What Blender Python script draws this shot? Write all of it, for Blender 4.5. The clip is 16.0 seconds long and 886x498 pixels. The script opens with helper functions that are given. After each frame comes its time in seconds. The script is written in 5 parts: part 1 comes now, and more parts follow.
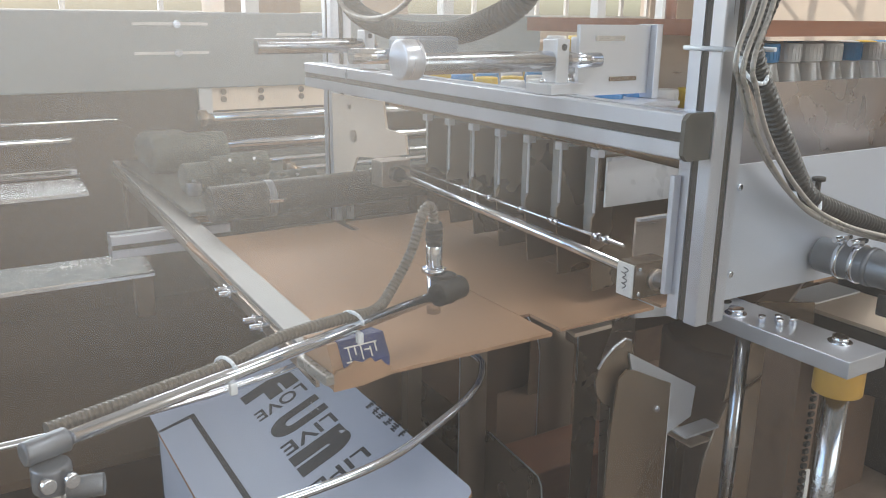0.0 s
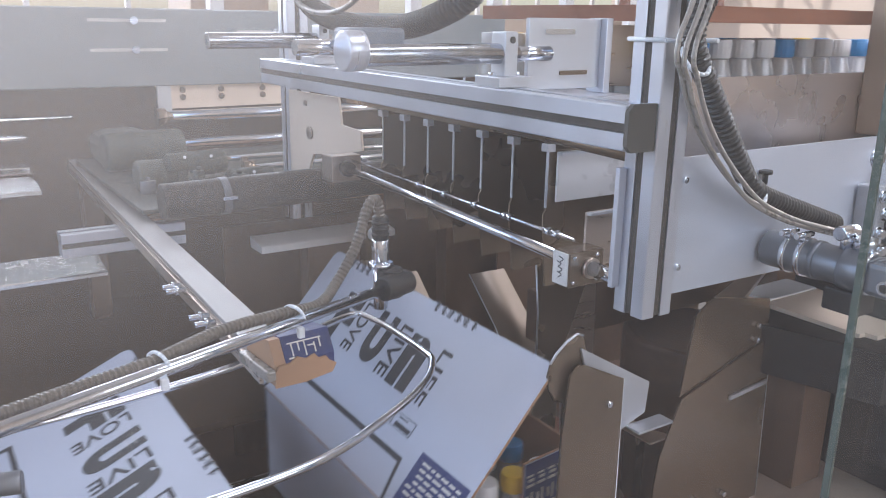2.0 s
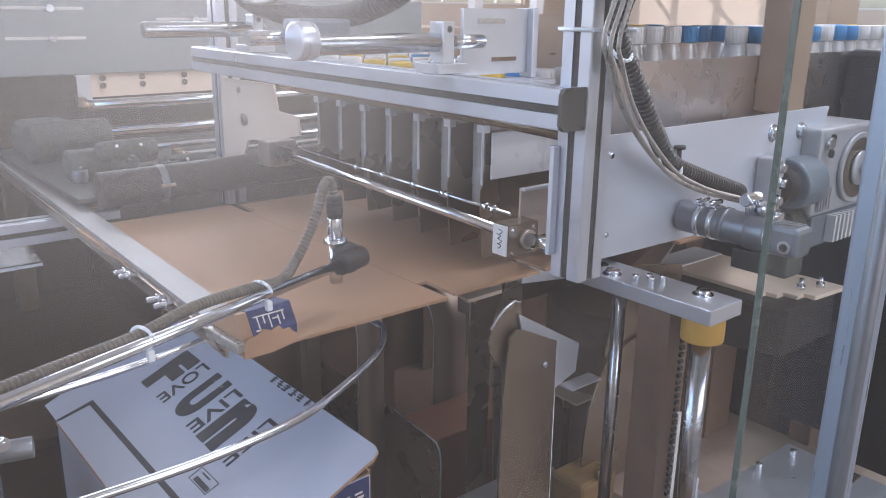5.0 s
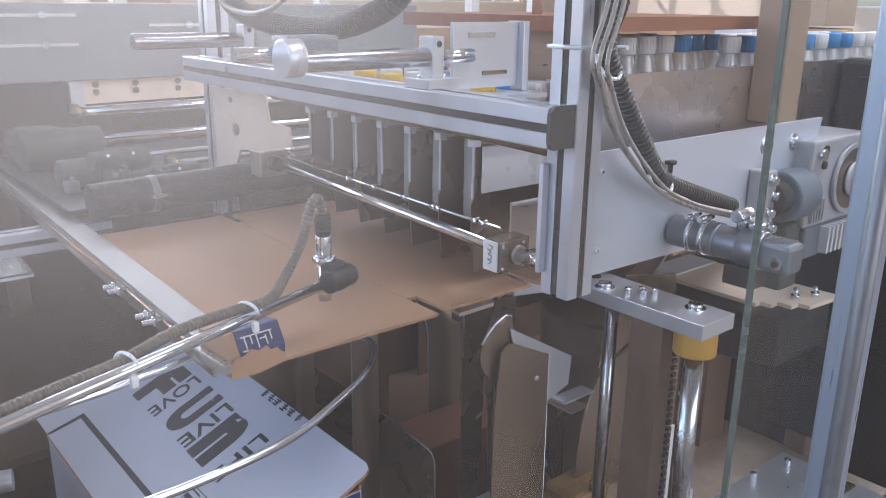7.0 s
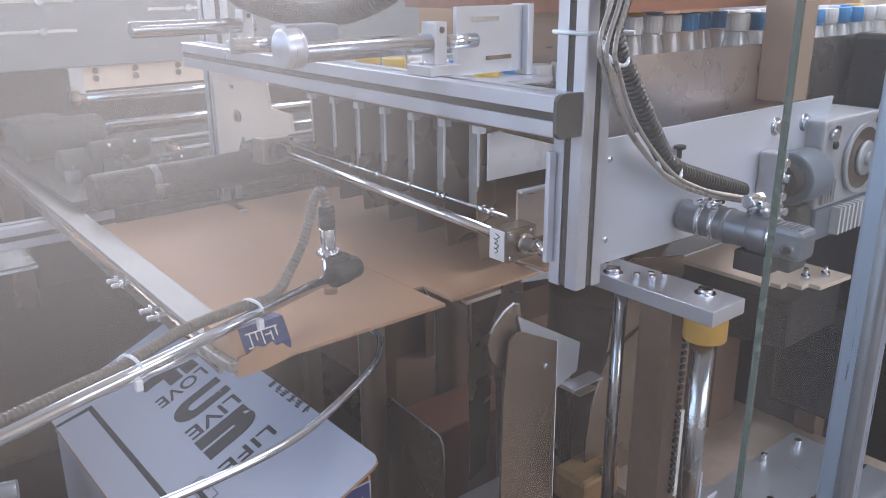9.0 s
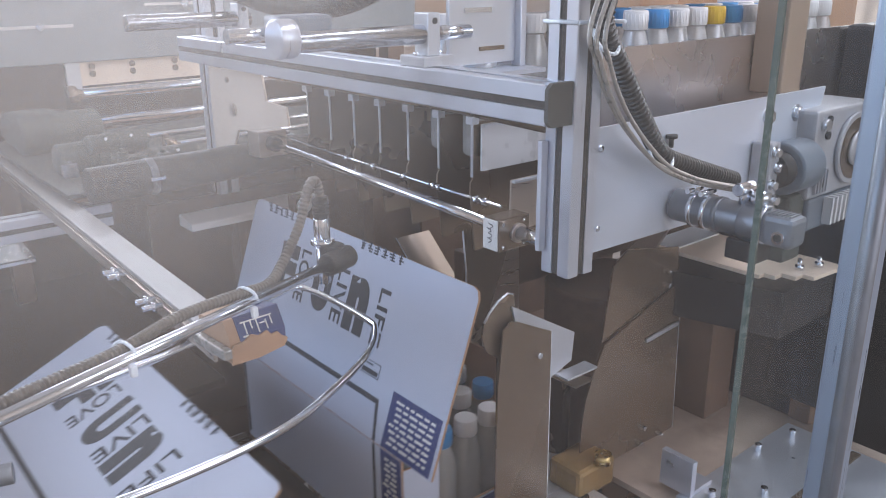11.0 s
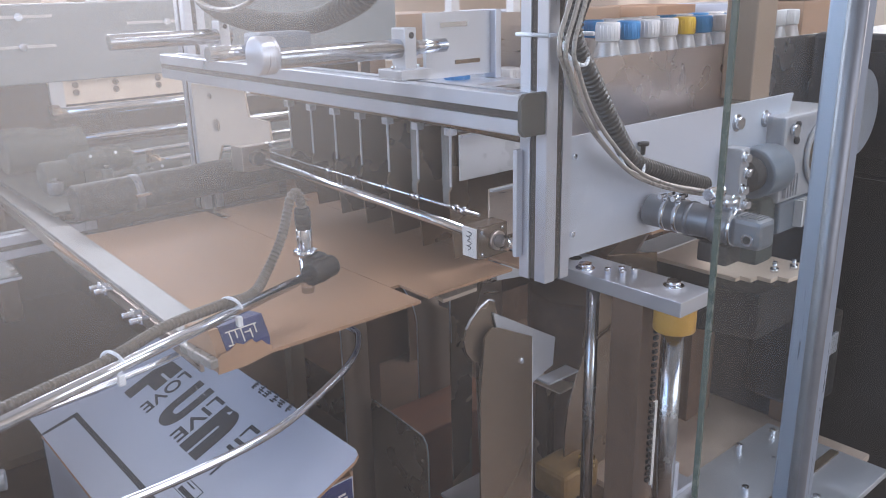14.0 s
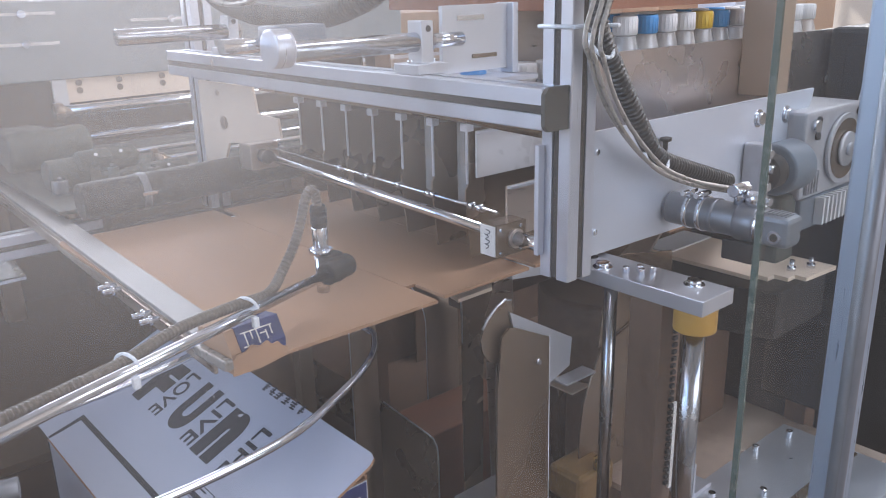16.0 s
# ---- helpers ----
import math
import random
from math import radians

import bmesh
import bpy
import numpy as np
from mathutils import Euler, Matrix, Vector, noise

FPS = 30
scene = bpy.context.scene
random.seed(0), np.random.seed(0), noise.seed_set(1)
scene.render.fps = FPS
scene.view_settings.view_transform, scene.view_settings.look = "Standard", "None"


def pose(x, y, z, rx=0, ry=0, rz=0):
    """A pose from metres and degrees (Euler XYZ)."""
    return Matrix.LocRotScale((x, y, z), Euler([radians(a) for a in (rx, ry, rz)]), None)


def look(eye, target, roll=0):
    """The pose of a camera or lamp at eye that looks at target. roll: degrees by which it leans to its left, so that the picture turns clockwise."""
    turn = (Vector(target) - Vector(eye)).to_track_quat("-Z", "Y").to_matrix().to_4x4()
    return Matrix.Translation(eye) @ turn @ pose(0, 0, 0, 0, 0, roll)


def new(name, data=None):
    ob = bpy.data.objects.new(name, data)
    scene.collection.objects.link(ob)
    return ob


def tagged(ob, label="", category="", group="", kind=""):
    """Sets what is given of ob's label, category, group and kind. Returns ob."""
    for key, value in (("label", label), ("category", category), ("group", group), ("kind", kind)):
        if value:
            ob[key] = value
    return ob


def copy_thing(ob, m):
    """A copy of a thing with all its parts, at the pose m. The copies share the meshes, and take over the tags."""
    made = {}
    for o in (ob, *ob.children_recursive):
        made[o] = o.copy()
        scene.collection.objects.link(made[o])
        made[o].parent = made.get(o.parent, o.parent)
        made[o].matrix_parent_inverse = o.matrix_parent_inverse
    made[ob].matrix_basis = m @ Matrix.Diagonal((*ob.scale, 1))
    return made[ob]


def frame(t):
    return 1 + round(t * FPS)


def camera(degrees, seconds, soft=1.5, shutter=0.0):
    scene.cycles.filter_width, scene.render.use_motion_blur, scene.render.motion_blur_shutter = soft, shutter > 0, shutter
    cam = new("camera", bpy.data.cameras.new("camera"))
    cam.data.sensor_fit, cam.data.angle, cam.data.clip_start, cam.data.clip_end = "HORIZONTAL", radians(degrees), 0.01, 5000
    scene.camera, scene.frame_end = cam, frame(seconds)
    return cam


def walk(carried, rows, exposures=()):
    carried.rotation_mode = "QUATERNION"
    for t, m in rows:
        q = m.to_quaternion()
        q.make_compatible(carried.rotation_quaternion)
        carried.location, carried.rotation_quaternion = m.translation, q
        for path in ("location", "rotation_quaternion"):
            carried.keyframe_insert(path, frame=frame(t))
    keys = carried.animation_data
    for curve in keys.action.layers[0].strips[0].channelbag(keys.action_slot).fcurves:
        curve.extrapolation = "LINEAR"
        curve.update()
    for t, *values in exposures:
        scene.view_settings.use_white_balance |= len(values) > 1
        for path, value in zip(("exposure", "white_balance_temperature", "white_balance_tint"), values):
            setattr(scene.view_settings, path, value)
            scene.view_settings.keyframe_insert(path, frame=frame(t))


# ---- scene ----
cam = camera(56.6, 16.0, 0.9, 0.4)
METRES, EYE, TILT, LEAN, TURN = 0.4, 1.4, 0.0, 0.0, -31.6
ROWS = [
    (0.0, 0.0, 0.0, 0.0, 0.19, -15.84, -0.65),
    (0.5, -0.0325, -0.0276, 0.0065, -0.09, -15.61, -0.79),
    (1.0, 0.0541, 0.027, -0.0038, -0.33, -15.52, -0.98),
    (1.5, 0.1287, 0.0687, -0.0377, -0.54, -15.57, -1.0),
    (2.0, 0.0714, 0.0185, -0.0283, -1.58, -15.61, -0.95),
    (2.5, -0.0167, -0.0879, -0.0103, -4.07, -15.67, -1.22),
    (3.0, -0.0553, -0.1943, -0.0075, -6.55, -15.85, -1.31),
    (3.5, -0.0628, -0.2086, -0.0079, -7.31, -15.9, -1.21),
    (4.0, -0.055, -0.1706, -0.0086, -7.62, -16.27, -1.01),
    (6.5, -0.0277, -0.1307, -0.0002, -8.08, -16.73, -0.76),
    (7.0, -0.0104, -0.1186, 0.0411, -8.07, -16.79, -0.71),
    (7.5, 0.0004, -0.1034, 0.0716, -8.01, -16.94, -0.63),
    (8.0, -0.0025, -0.0823, 0.0709, -7.98, -17.8, -0.16),
    (8.5, -0.0073, -0.0715, 0.0716, -7.97, -18.33, 0.15),
    (9.0, -0.006, -0.0741, 0.0723, -7.98, -18.51, 0.24),
    (11.5, 0.0139, -0.1121, 0.053, -8.13, -18.69, 0.46),
    (12.0, 0.017, -0.1362, 0.0551, -8.27, -18.64, 0.56),
    (12.5, 0.0285, -0.1581, 0.0574, -8.7, -18.2, 0.88),
    (13.0, 0.0278, -0.1621, 0.0581, -9.01, -17.87, 1.06),
    (13.5, 0.0189, -0.1611, 0.0605, -9.16, -17.81, 1.14),
    (14.0, 0.0189, -0.1609, 0.0608, -9.27, -17.82, 1.2),
    (14.5, 0.018, -0.1669, 0.064, -9.36, -17.77, 1.24),
    (15.0, 0.0097, -0.148, 0.0579, -9.38, -17.73, 1.25),
    (15.5, -0.0013, -0.1178, 0.047, -9.39, -17.78, 1.28),
    (16.0, -0.0265, -0.0986, 0.0401, -9.36, -17.83, 1.29),
]
walk(cam, [(t, pose(0, 0, EYE, TILT, LEAN, TURN) @ pose(METRES * x, METRES * y, METRES * z, 90 + pitch, roll, yaw)) for t, x, y, z, yaw, pitch, roll in ROWS],
     exposures=[(0.0, 0.2, 6450, 9), (0.6, 0.2, 6400, 10), (1.5, 0.26, 6030, 15), (2.2, 0.28, 5960, 18), (16.0, 0.28, 5960, 18)])

# ---- light ----
world = bpy.data.worlds.new("sky")
scene.world = world
world.use_nodes = True
wn = world.node_tree
sky = wn.nodes.new("ShaderNodeTexSky")
sky.sky_type, sky.sun_disc = "NISHITA", False
sky.sun_elevation, sky.sun_rotation = radians(35), radians(-60)
wn.nodes["Background"].inputs[1].default_value = 0.15
wn.links.new(sky.outputs[0], wn.nodes["Background"].inputs[0])


def area(name, m, sx, sy, power, colour):
    la = bpy.data.lights.new(name, "AREA")
    la.shape, la.size, la.size_y, la.energy, la.color = "RECTANGLE", sx, sy, power, colour
    ob = new(name, la)
    ob.matrix_world = m
    return ob


sun = bpy.data.lights.new("sun", "SUN")
sun.energy, sun.angle, sun.color = 3.0, radians(0.5), (1.0, 0.93, 0.82)
new("sun", sun).matrix_world = look((-6, 8, 7.5), (0, 0, 0))
area("window_light_north", look((0.5, 8.8, 3.5), (0.6, 1.0, 1.1)), 7.0, 4.2, 600, (0.93, 0.97, 1.0))
area("window_light_west", look((-5.8, 2.0, 3.0), (0.5, 0.8, 1.0)), 6.0, 3.0, 115, (0.42, 0.69, 1.0))
area("window_light_east", look((9.8, 1.5, 3.2), (0.8, 0.8, 1.1)), 6.0, 3.0, 275, (1.0, 0.89, 0.76))
area("window_light_south", look((2.0, -5.7, 3.0), (0.8, 0.7, 1.2)), 6.0, 2.6, 130, (1.0, 0.93, 0.86))
# Added fill from above that brightens the right side; no known lamp.
area("fill_light_ceiling", look((2.2, -0.8, 5.2), (1.2, 0.6, 1.0)), 3.0, 0.6, 110, (0.95, 0.97, 1.0))


# ---- materials ----
def mat(name, base, rough=0.5, metal=0.0, vary=0.12, scale=18.0, bump=0.0, stretch=(1, 1, 1), fine=6.0, rvary=0.12, spec=0.5, dirt=0.0, dirt_colour=(0.12, 0.09, 0.06)):
    m = bpy.data.materials.new(name)
    m.use_nodes = True
    n, l = m.node_tree.nodes, m.node_tree.links
    b = n["Principled BSDF"]
    b.inputs["Metallic"].default_value = metal
    b.inputs["Specular IOR Level"].default_value = spec
    tc = n.new("ShaderNodeTexCoord")
    mp = n.new("ShaderNodeMapping")
    mp.inputs["Scale"].default_value = stretch
    l.new(tc.outputs["Object"], mp.inputs[0])
    big, small = n.new("ShaderNodeTexNoise"), n.new("ShaderNodeTexNoise")
    for tex, sc, de in ((big, scale, 3), (small, scale * fine, 4)):
        tex.inputs["Scale"].default_value, tex.inputs["Detail"].default_value = sc, de
        l.new(mp.outputs[0], tex.inputs["Vector"])
    mix = n.new("ShaderNodeMix")
    mix.data_type = "FLOAT"
    mix.inputs[0].default_value = 0.45
    l.new(big.outputs[0], mix.inputs[2])
    l.new(small.outputs[0], mix.inputs[3])
    ramp = n.new("ShaderNodeMapRange")
    ramp.inputs[1].default_value, ramp.inputs[2].default_value = 0.3, 0.7
    ramp.inputs[3].default_value, ramp.inputs[4].default_value = 1 - vary, 1 + vary
    l.new(mix.outputs[0], ramp.inputs[0])
    col = n.new("ShaderNodeMix")
    col.data_type, col.blend_type = "RGBA", "MULTIPLY"
    col.inputs[0].default_value = 1.0
    col.inputs[6].default_value = (*base, 1)
    l.new(ramp.outputs[0], col.inputs[7])
    out = col.outputs[2]
    if dirt > 0:
        dn = n.new("ShaderNodeTexNoise")
        dn.inputs["Scale"].default_value, dn.inputs["Detail"].default_value = scale * 0.6, 5
        l.new(tc.outputs["Object"], dn.inputs["Vector"])
        dr = n.new("ShaderNodeMapRange")
        dr.inputs[1].default_value, dr.inputs[2].default_value, dr.inputs[4].default_value = 0.5, 0.75, dirt
        l.new(dn.outputs[0], dr.inputs[0])
        dm = n.new("ShaderNodeMix")
        dm.data_type = "RGBA"
        dm.inputs[7].default_value = (*dirt_colour, 1)
        l.new(dr.outputs[0], dm.inputs[0])
        l.new(out, dm.inputs[6])
        out = dm.outputs[2]
    l.new(out, b.inputs["Base Color"])
    rr = n.new("ShaderNodeMapRange")
    rr.inputs[1].default_value, rr.inputs[2].default_value = 0.3, 0.7
    rr.inputs[3].default_value, rr.inputs[4].default_value = max(0.02, rough - rvary), min(1, rough + rvary)
    l.new(mix.outputs[0], rr.inputs[0])
    l.new(rr.outputs[0], b.inputs["Roughness"])
    if bump > 0:
        bp = n.new("ShaderNodeBump")
        bp.inputs["Strength"].default_value, bp.inputs["Distance"].default_value = bump, 0.002
        l.new(small.outputs[0], bp.inputs["Height"])
        l.new(bp.outputs[0], b.inputs["Normal"])
    return m


DECK = 0.18


def hazy(name, amount, haze_spot):
    """Clear sheet whose thin uneven film paints haze, scattering light to both sides."""
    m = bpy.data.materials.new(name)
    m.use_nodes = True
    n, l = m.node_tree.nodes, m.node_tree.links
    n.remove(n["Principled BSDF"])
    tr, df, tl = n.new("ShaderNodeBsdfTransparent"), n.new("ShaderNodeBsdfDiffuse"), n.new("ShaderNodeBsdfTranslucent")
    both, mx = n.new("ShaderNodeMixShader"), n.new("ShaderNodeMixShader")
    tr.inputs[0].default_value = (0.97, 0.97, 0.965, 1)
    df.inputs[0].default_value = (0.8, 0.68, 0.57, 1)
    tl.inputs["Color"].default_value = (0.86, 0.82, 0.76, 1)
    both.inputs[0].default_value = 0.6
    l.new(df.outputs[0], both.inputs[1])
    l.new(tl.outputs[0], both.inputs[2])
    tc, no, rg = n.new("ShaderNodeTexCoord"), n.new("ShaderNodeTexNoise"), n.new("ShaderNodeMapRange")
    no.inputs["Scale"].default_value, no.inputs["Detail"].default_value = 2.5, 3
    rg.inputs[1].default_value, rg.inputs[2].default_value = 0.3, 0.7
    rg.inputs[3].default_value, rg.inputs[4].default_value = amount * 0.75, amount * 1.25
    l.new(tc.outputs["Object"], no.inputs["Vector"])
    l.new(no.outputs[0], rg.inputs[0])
    # haze painted thicker round one spot of the pane, in place of glare
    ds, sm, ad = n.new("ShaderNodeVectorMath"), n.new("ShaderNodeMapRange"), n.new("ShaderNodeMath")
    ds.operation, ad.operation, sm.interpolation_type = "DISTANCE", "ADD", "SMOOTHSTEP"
    ds.inputs[1].default_value = haze_spot
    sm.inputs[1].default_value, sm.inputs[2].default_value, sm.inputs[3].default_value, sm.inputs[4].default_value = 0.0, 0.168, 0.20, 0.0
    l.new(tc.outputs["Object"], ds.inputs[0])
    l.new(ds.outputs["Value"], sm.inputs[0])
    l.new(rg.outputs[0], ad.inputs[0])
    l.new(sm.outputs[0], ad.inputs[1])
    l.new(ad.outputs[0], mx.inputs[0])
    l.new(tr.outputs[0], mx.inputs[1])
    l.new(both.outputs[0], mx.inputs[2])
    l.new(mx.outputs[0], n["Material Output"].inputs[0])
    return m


def glassy(name, tint, rough, ior, mixin):
    """Thin clear sheet: mostly straight through, with a gloss."""
    m = bpy.data.materials.new(name)
    m.use_nodes = True
    n, l = m.node_tree.nodes, m.node_tree.links
    n.remove(n["Principled BSDF"])
    tr, gl, mx, lw, fr = n.new("ShaderNodeBsdfTransparent"), n.new("ShaderNodeBsdfGlossy"), n.new("ShaderNodeMixShader"), n.new("ShaderNodeLayerWeight"), n.new("ShaderNodeMapRange")
    pw = n.new("ShaderNodeMath")
    pw.operation = "POWER"
    pw.inputs[1].default_value = 4.0
    l.new(lw.outputs["Facing"], pw.inputs[0])
    l.new(pw.outputs[0], fr.inputs[0])
    fr.inputs[3].default_value, fr.inputs[4].default_value = ior - 1.42, 0.14
    df, mx2 = n.new("ShaderNodeBsdfDiffuse"), n.new("ShaderNodeMixShader")
    tr.inputs[0].default_value = (*tint, 1)
    gl.inputs["Roughness"].default_value = rough
    df.inputs[0].default_value = (0.8, 0.8, 0.78, 1)
    mx2.inputs[0].default_value = mixin
    l.new(fr.outputs[0], mx.inputs[0])
    l.new(tr.outputs[0], mx.inputs[1])
    l.new(gl.outputs[0], mx.inputs[2])
    l.new(mx.outputs[0], mx2.inputs[1])
    l.new(df.outputs[0], mx2.inputs[2])
    l.new(mx2.outputs[0], n["Material Output"].inputs[0])
    return m


ALU = mat("anodised_aluminium", (0.68, 0.72, 0.80), 0.36, 0.75, 0.06, 6, 0.05, (40, 1, 1))
ALU_MILLED = mat("milled_aluminium", (0.66, 0.69, 0.74), 0.38, 0.75, 0.06, 12, 0.04, dirt=0.03)
CHROME = mat("chromed_steel", (0.80, 0.84, 0.90), 0.14, 1.0, 0.05, 30, 0.0, rvary=0.06)
STEEL = mat("stainless_sheet", (0.56, 0.49, 0.43), 0.34, 0.9, 0.12, 9, 0.06, (1, 1, 8), dirt=0.2)
STEEL_DARK = mat("dull_steel_plate", (0.27, 0.21, 0.155), 0.27, 0.7, 0.08, 2.5, rvary=0.05, fine=3.0, dirt=0.06)
BLACK = mat("black_plastic", (0.028, 0.026, 0.024), 0.5, 0.0, 0.25, 30, 0.05)
RUBBER = mat("slot_rubber", (0.06, 0.052, 0.045), 0.6, 0.0, 0.2, 40)
CAPGREY = mat("grey_end_cap", (0.1, 0.097, 0.085), 0.55, 0.0, 0.12, 60, 0.1)
CONDUIT = mat("dark_conduit", (0.042, 0.040, 0.037), 0.42, 0.0, 0.2, 40)
CONDUIT_GREY = mat("grey_conduit", (0.16, 0.14, 0.115), 0.42, 0.2, 0.2, 40)
PAINT_LIGHT = mat("pale_grey_paint", (0.74, 0.75, 0.76), 0.34, 0.1, 0.05, 7, 0.03, dirt=0.1)
PAINT_CREAM = mat("cream_painted_plate", (0.74, 0.62, 0.5), 0.45, 0.1, 0.06, 9, 0.03, dirt=0.1)
PAINT_DARK = mat("dark_machine_paint", (0.19, 0.125, 0.085), 0.5, 0.1, 0.3, 10, 0.05, dirt=0.3)
PAINT_BROWN = mat("brown_enamel", (0.085, 0.057, 0.036), 0.8, 0.0, 0.12, 5, 0.03, dirt=0.3, spec=0.2)
RAIL_GREY = mat("worn_rail_steel", (0.36, 0.35, 0.34), 0.5, 0.4, 0.12, 12, 0.06, (20, 1, 1), dirt=0.2)
HORN = mat("bent_worn_sheet", (0.36, 0.30, 0.25), 0.50, 0.6, 0.05, 4, rvary=0.02)
BRUSHED = mat("brushed_side_sheet", (0.74, 0.69, 0.66), 0.27, 0.95, 0.07, 3, rvary=0.06)
SATIN = mat("satin_sheet_panel", (0.70, 0.76, 0.86), 0.42, 0.55, 0.06, 4, 0.03, (1, 1, 6), rvary=0.08)
CAST = mat("cast_aluminium_housing", (0.52, 0.53, 0.56), 0.45, 0.5, 0.15, 40, 0.15, dirt=0.3)
CHARCOAL = mat("charcoal_cabinet_paint", (0.05, 0.05, 0.053), 0.42, 0.1, 0.15, 6, 0.04)
BASE_TAN = mat("worn_tan_plate", (0.52, 0.42, 0.34), 0.40, 0.15, 0.2, 9, 0.06, dirt=0.3)
CREAM_BRIGHT = mat("cream_cover_top", (0.9, 0.74, 0.58), 0.4, 0.0, 0.08, 10, 0.03, dirt=0.1)
DARK_GREEN = mat("dull_green_machine", (0.075, 0.085, 0.075), 0.55, 0.1, 0.3, 14, 0.08, dirt=0.3)
BARREL = mat("dull_cylinder_barrel", (0.22, 0.235, 0.26), 0.42, 0.6, 0.12, 20, 0.03)
PAINT_BEAM = mat("grey_beam_paint", (0.29, 0.325, 0.345), 0.38, 0.2, 0.1, 5, 0.03)
PAINT_BLUEGREY = mat("blue_grey_paint", (0.19, 0.225, 0.27), 0.45, 0.2, 0.12, 14, 0.05, dirt=0.25)
KRAFT = mat("kraft_board", (0.42, 0.26, 0.16), 0.62, 0.0, 0.1, 10, 0.05, (1, 14, 1), spec=0.35)
WHITE_CARD = mat("white_printed_board", (0.5, 0.54, 0.64), 0.42, 0.0, 0.05, 8, 0.03, (14, 1, 1))
INK = mat("black_ink", (0.045, 0.045, 0.05), 0.5, 0.0, 0.2, 60)
INK_BLUE = mat("navy_ink", (0.03, 0.045, 0.16), 0.45, 0.0, 0.2, 40)
INK_GREY = mat("pale_ink", (0.5, 0.5, 0.52), 0.5)
URETHANE = mat("amber_urethane", (0.55, 0.32, 0.06), 0.4, 0.0, 0.12, 30)
BRASS = mat("brass", (0.72, 0.55, 0.25), 0.28, 1.0)
TIE = mat("pale_nylon_tie", (0.78, 0.84, 0.9), 0.4)
WOOD = mat("red_brown_board", (0.3, 0.13, 0.075), 0.4, 0.0, 0.2, 8, 0.05, (1, 10, 10))
POST_BROWN = mat("tan_painted_post", (0.36, 0.26, 0.185), 0.45, 0.0, 0.08, 8)
CAP_WHITE = mat("white_cap", (0.8, 0.8, 0.8), 0.4)
CAP_BLUE = mat("blue_cap", (0.05, 0.28, 0.62), 0.4)
CAP_YELLOW = mat("yellow_cap", (0.75, 0.5, 0.03), 0.4)
PET = glassy("clear_bottle_plastic", (0.90, 0.91, 0.93), 0.07, 1.56, 0.30)
PANE = glassy("clear_guard_pane", (0.93, 0.96, 0.97), 0.03, 1.44, 0.006)
# Film standing in for veiling haze over the view.
HAZE = hazy("hazy_clear_pane", 0.027, (0.06, 0.2, 1.43))
GUARD_POST = mat("blue_grey_anodised_post", (0.36, 0.43, 0.53), 0.36, 0.6, 0.06, 6, 0.03, (20, 20, 1))
PANE_EDGE = mat("green_pane_edge", (0.085, 0.12, 0.105), 0.25, 0.0, 0.1, 20)
CONCRETE = mat("factory_floor", (0.24, 0.22, 0.2), 0.55, 0.0, 0.15, 3, 0.1, dirt=0.3)
WALL = mat("factory_wall", (0.62, 0.53, 0.45), 0.8, 0.0, 0.08, 2)
ROOF = mat("factory_roof", (0.55, 0.52, 0.48), 0.8, 0.0, 0.08, 2)
COLUMN = mat("ground_steel_column", (0.45, 0.47, 0.5), 0.2, 1.0, 0.06, 20)
TRAY = mat("polished_tray_sheet", (0.86, 0.87, 0.88), 0.22, 1.0, 0.05, 10)
AMBER_CAST = mat("amber_casting", (0.36, 0.23, 0.09), 0.4, 0.3, 0.3, 25, 0.1, dirt=0.5)
WIRE = mat("translucent_cable", (0.33, 0.31, 0.28), 0.3, 0.2, 0.1, 30)
LABEL = mat("white_sticker", (0.72, 0.72, 0.7), 0.5)


# ---- mesh helpers ----
def box(bm, x0, x1, y0, y1, z0, z1, bevel=0.0):
    g = bmesh.ops.create_cube(bm, size=1.0)
    bmesh.ops.scale(bm, vec=(x1 - x0, y1 - y0, z1 - z0), verts=g["verts"])
    bmesh.ops.translate(bm, vec=((x0 + x1) / 2, (y0 + y1) / 2, (z0 + z1) / 2), verts=g["verts"])
    if bevel > 0:
        ed = list({e for v in g["verts"] for e in v.link_edges})
        bmesh.ops.bevel(bm, geom=ed, offset=bevel, segments=2, affect="EDGES", profile=0.5)


def rod(bm, p, q, r, n=20, r2=None, bevel=0.0):
    p, q = Vector(p), Vector(q)
    d = q - p
    g = bmesh.ops.create_cone(bm, cap_ends=True, segments=n, radius1=r, radius2=r if r2 is None else r2, depth=d.length)
    rot = Vector((0, 0, 1)).rotation_difference(d.normalized()).to_matrix().to_4x4()
    bmesh.ops.transform(bm, matrix=Matrix.Translation((p + q) / 2) @ rot, verts=g["verts"])
    for v in g["verts"]:
        for f in v.link_faces:
            if len(f.verts) == 4:
                f.smooth = True
    if bevel > 0:
        ed = [e for e in {e for v in g["verts"] for e in v.link_edges} if any(len(f.verts) > 4 for f in e.link_faces)]
        bmesh.ops.bevel(bm, geom=ed, offset=bevel, segments=2, affect="EDGES", profile=0.5)


def smooth_path(pts, per=10):
    pts = [Vector(p) for p in pts]
    ext = [2 * pts[0] - pts[1]] + pts + [2 * pts[-1] - pts[-2]]
    res = []
    for i in range(1, len(ext) - 2):
        a, b, c, d = ext[i - 1:i + 3]
        for k in range(per):
            u = k / per
            res.append(0.5 * (2 * b + (c - a) * u + (2 * a - 5 * b + 4 * c - d) * u * u + (3 * b - a - 3 * c + d) * u ** 3))
    return res + [pts[-1]]


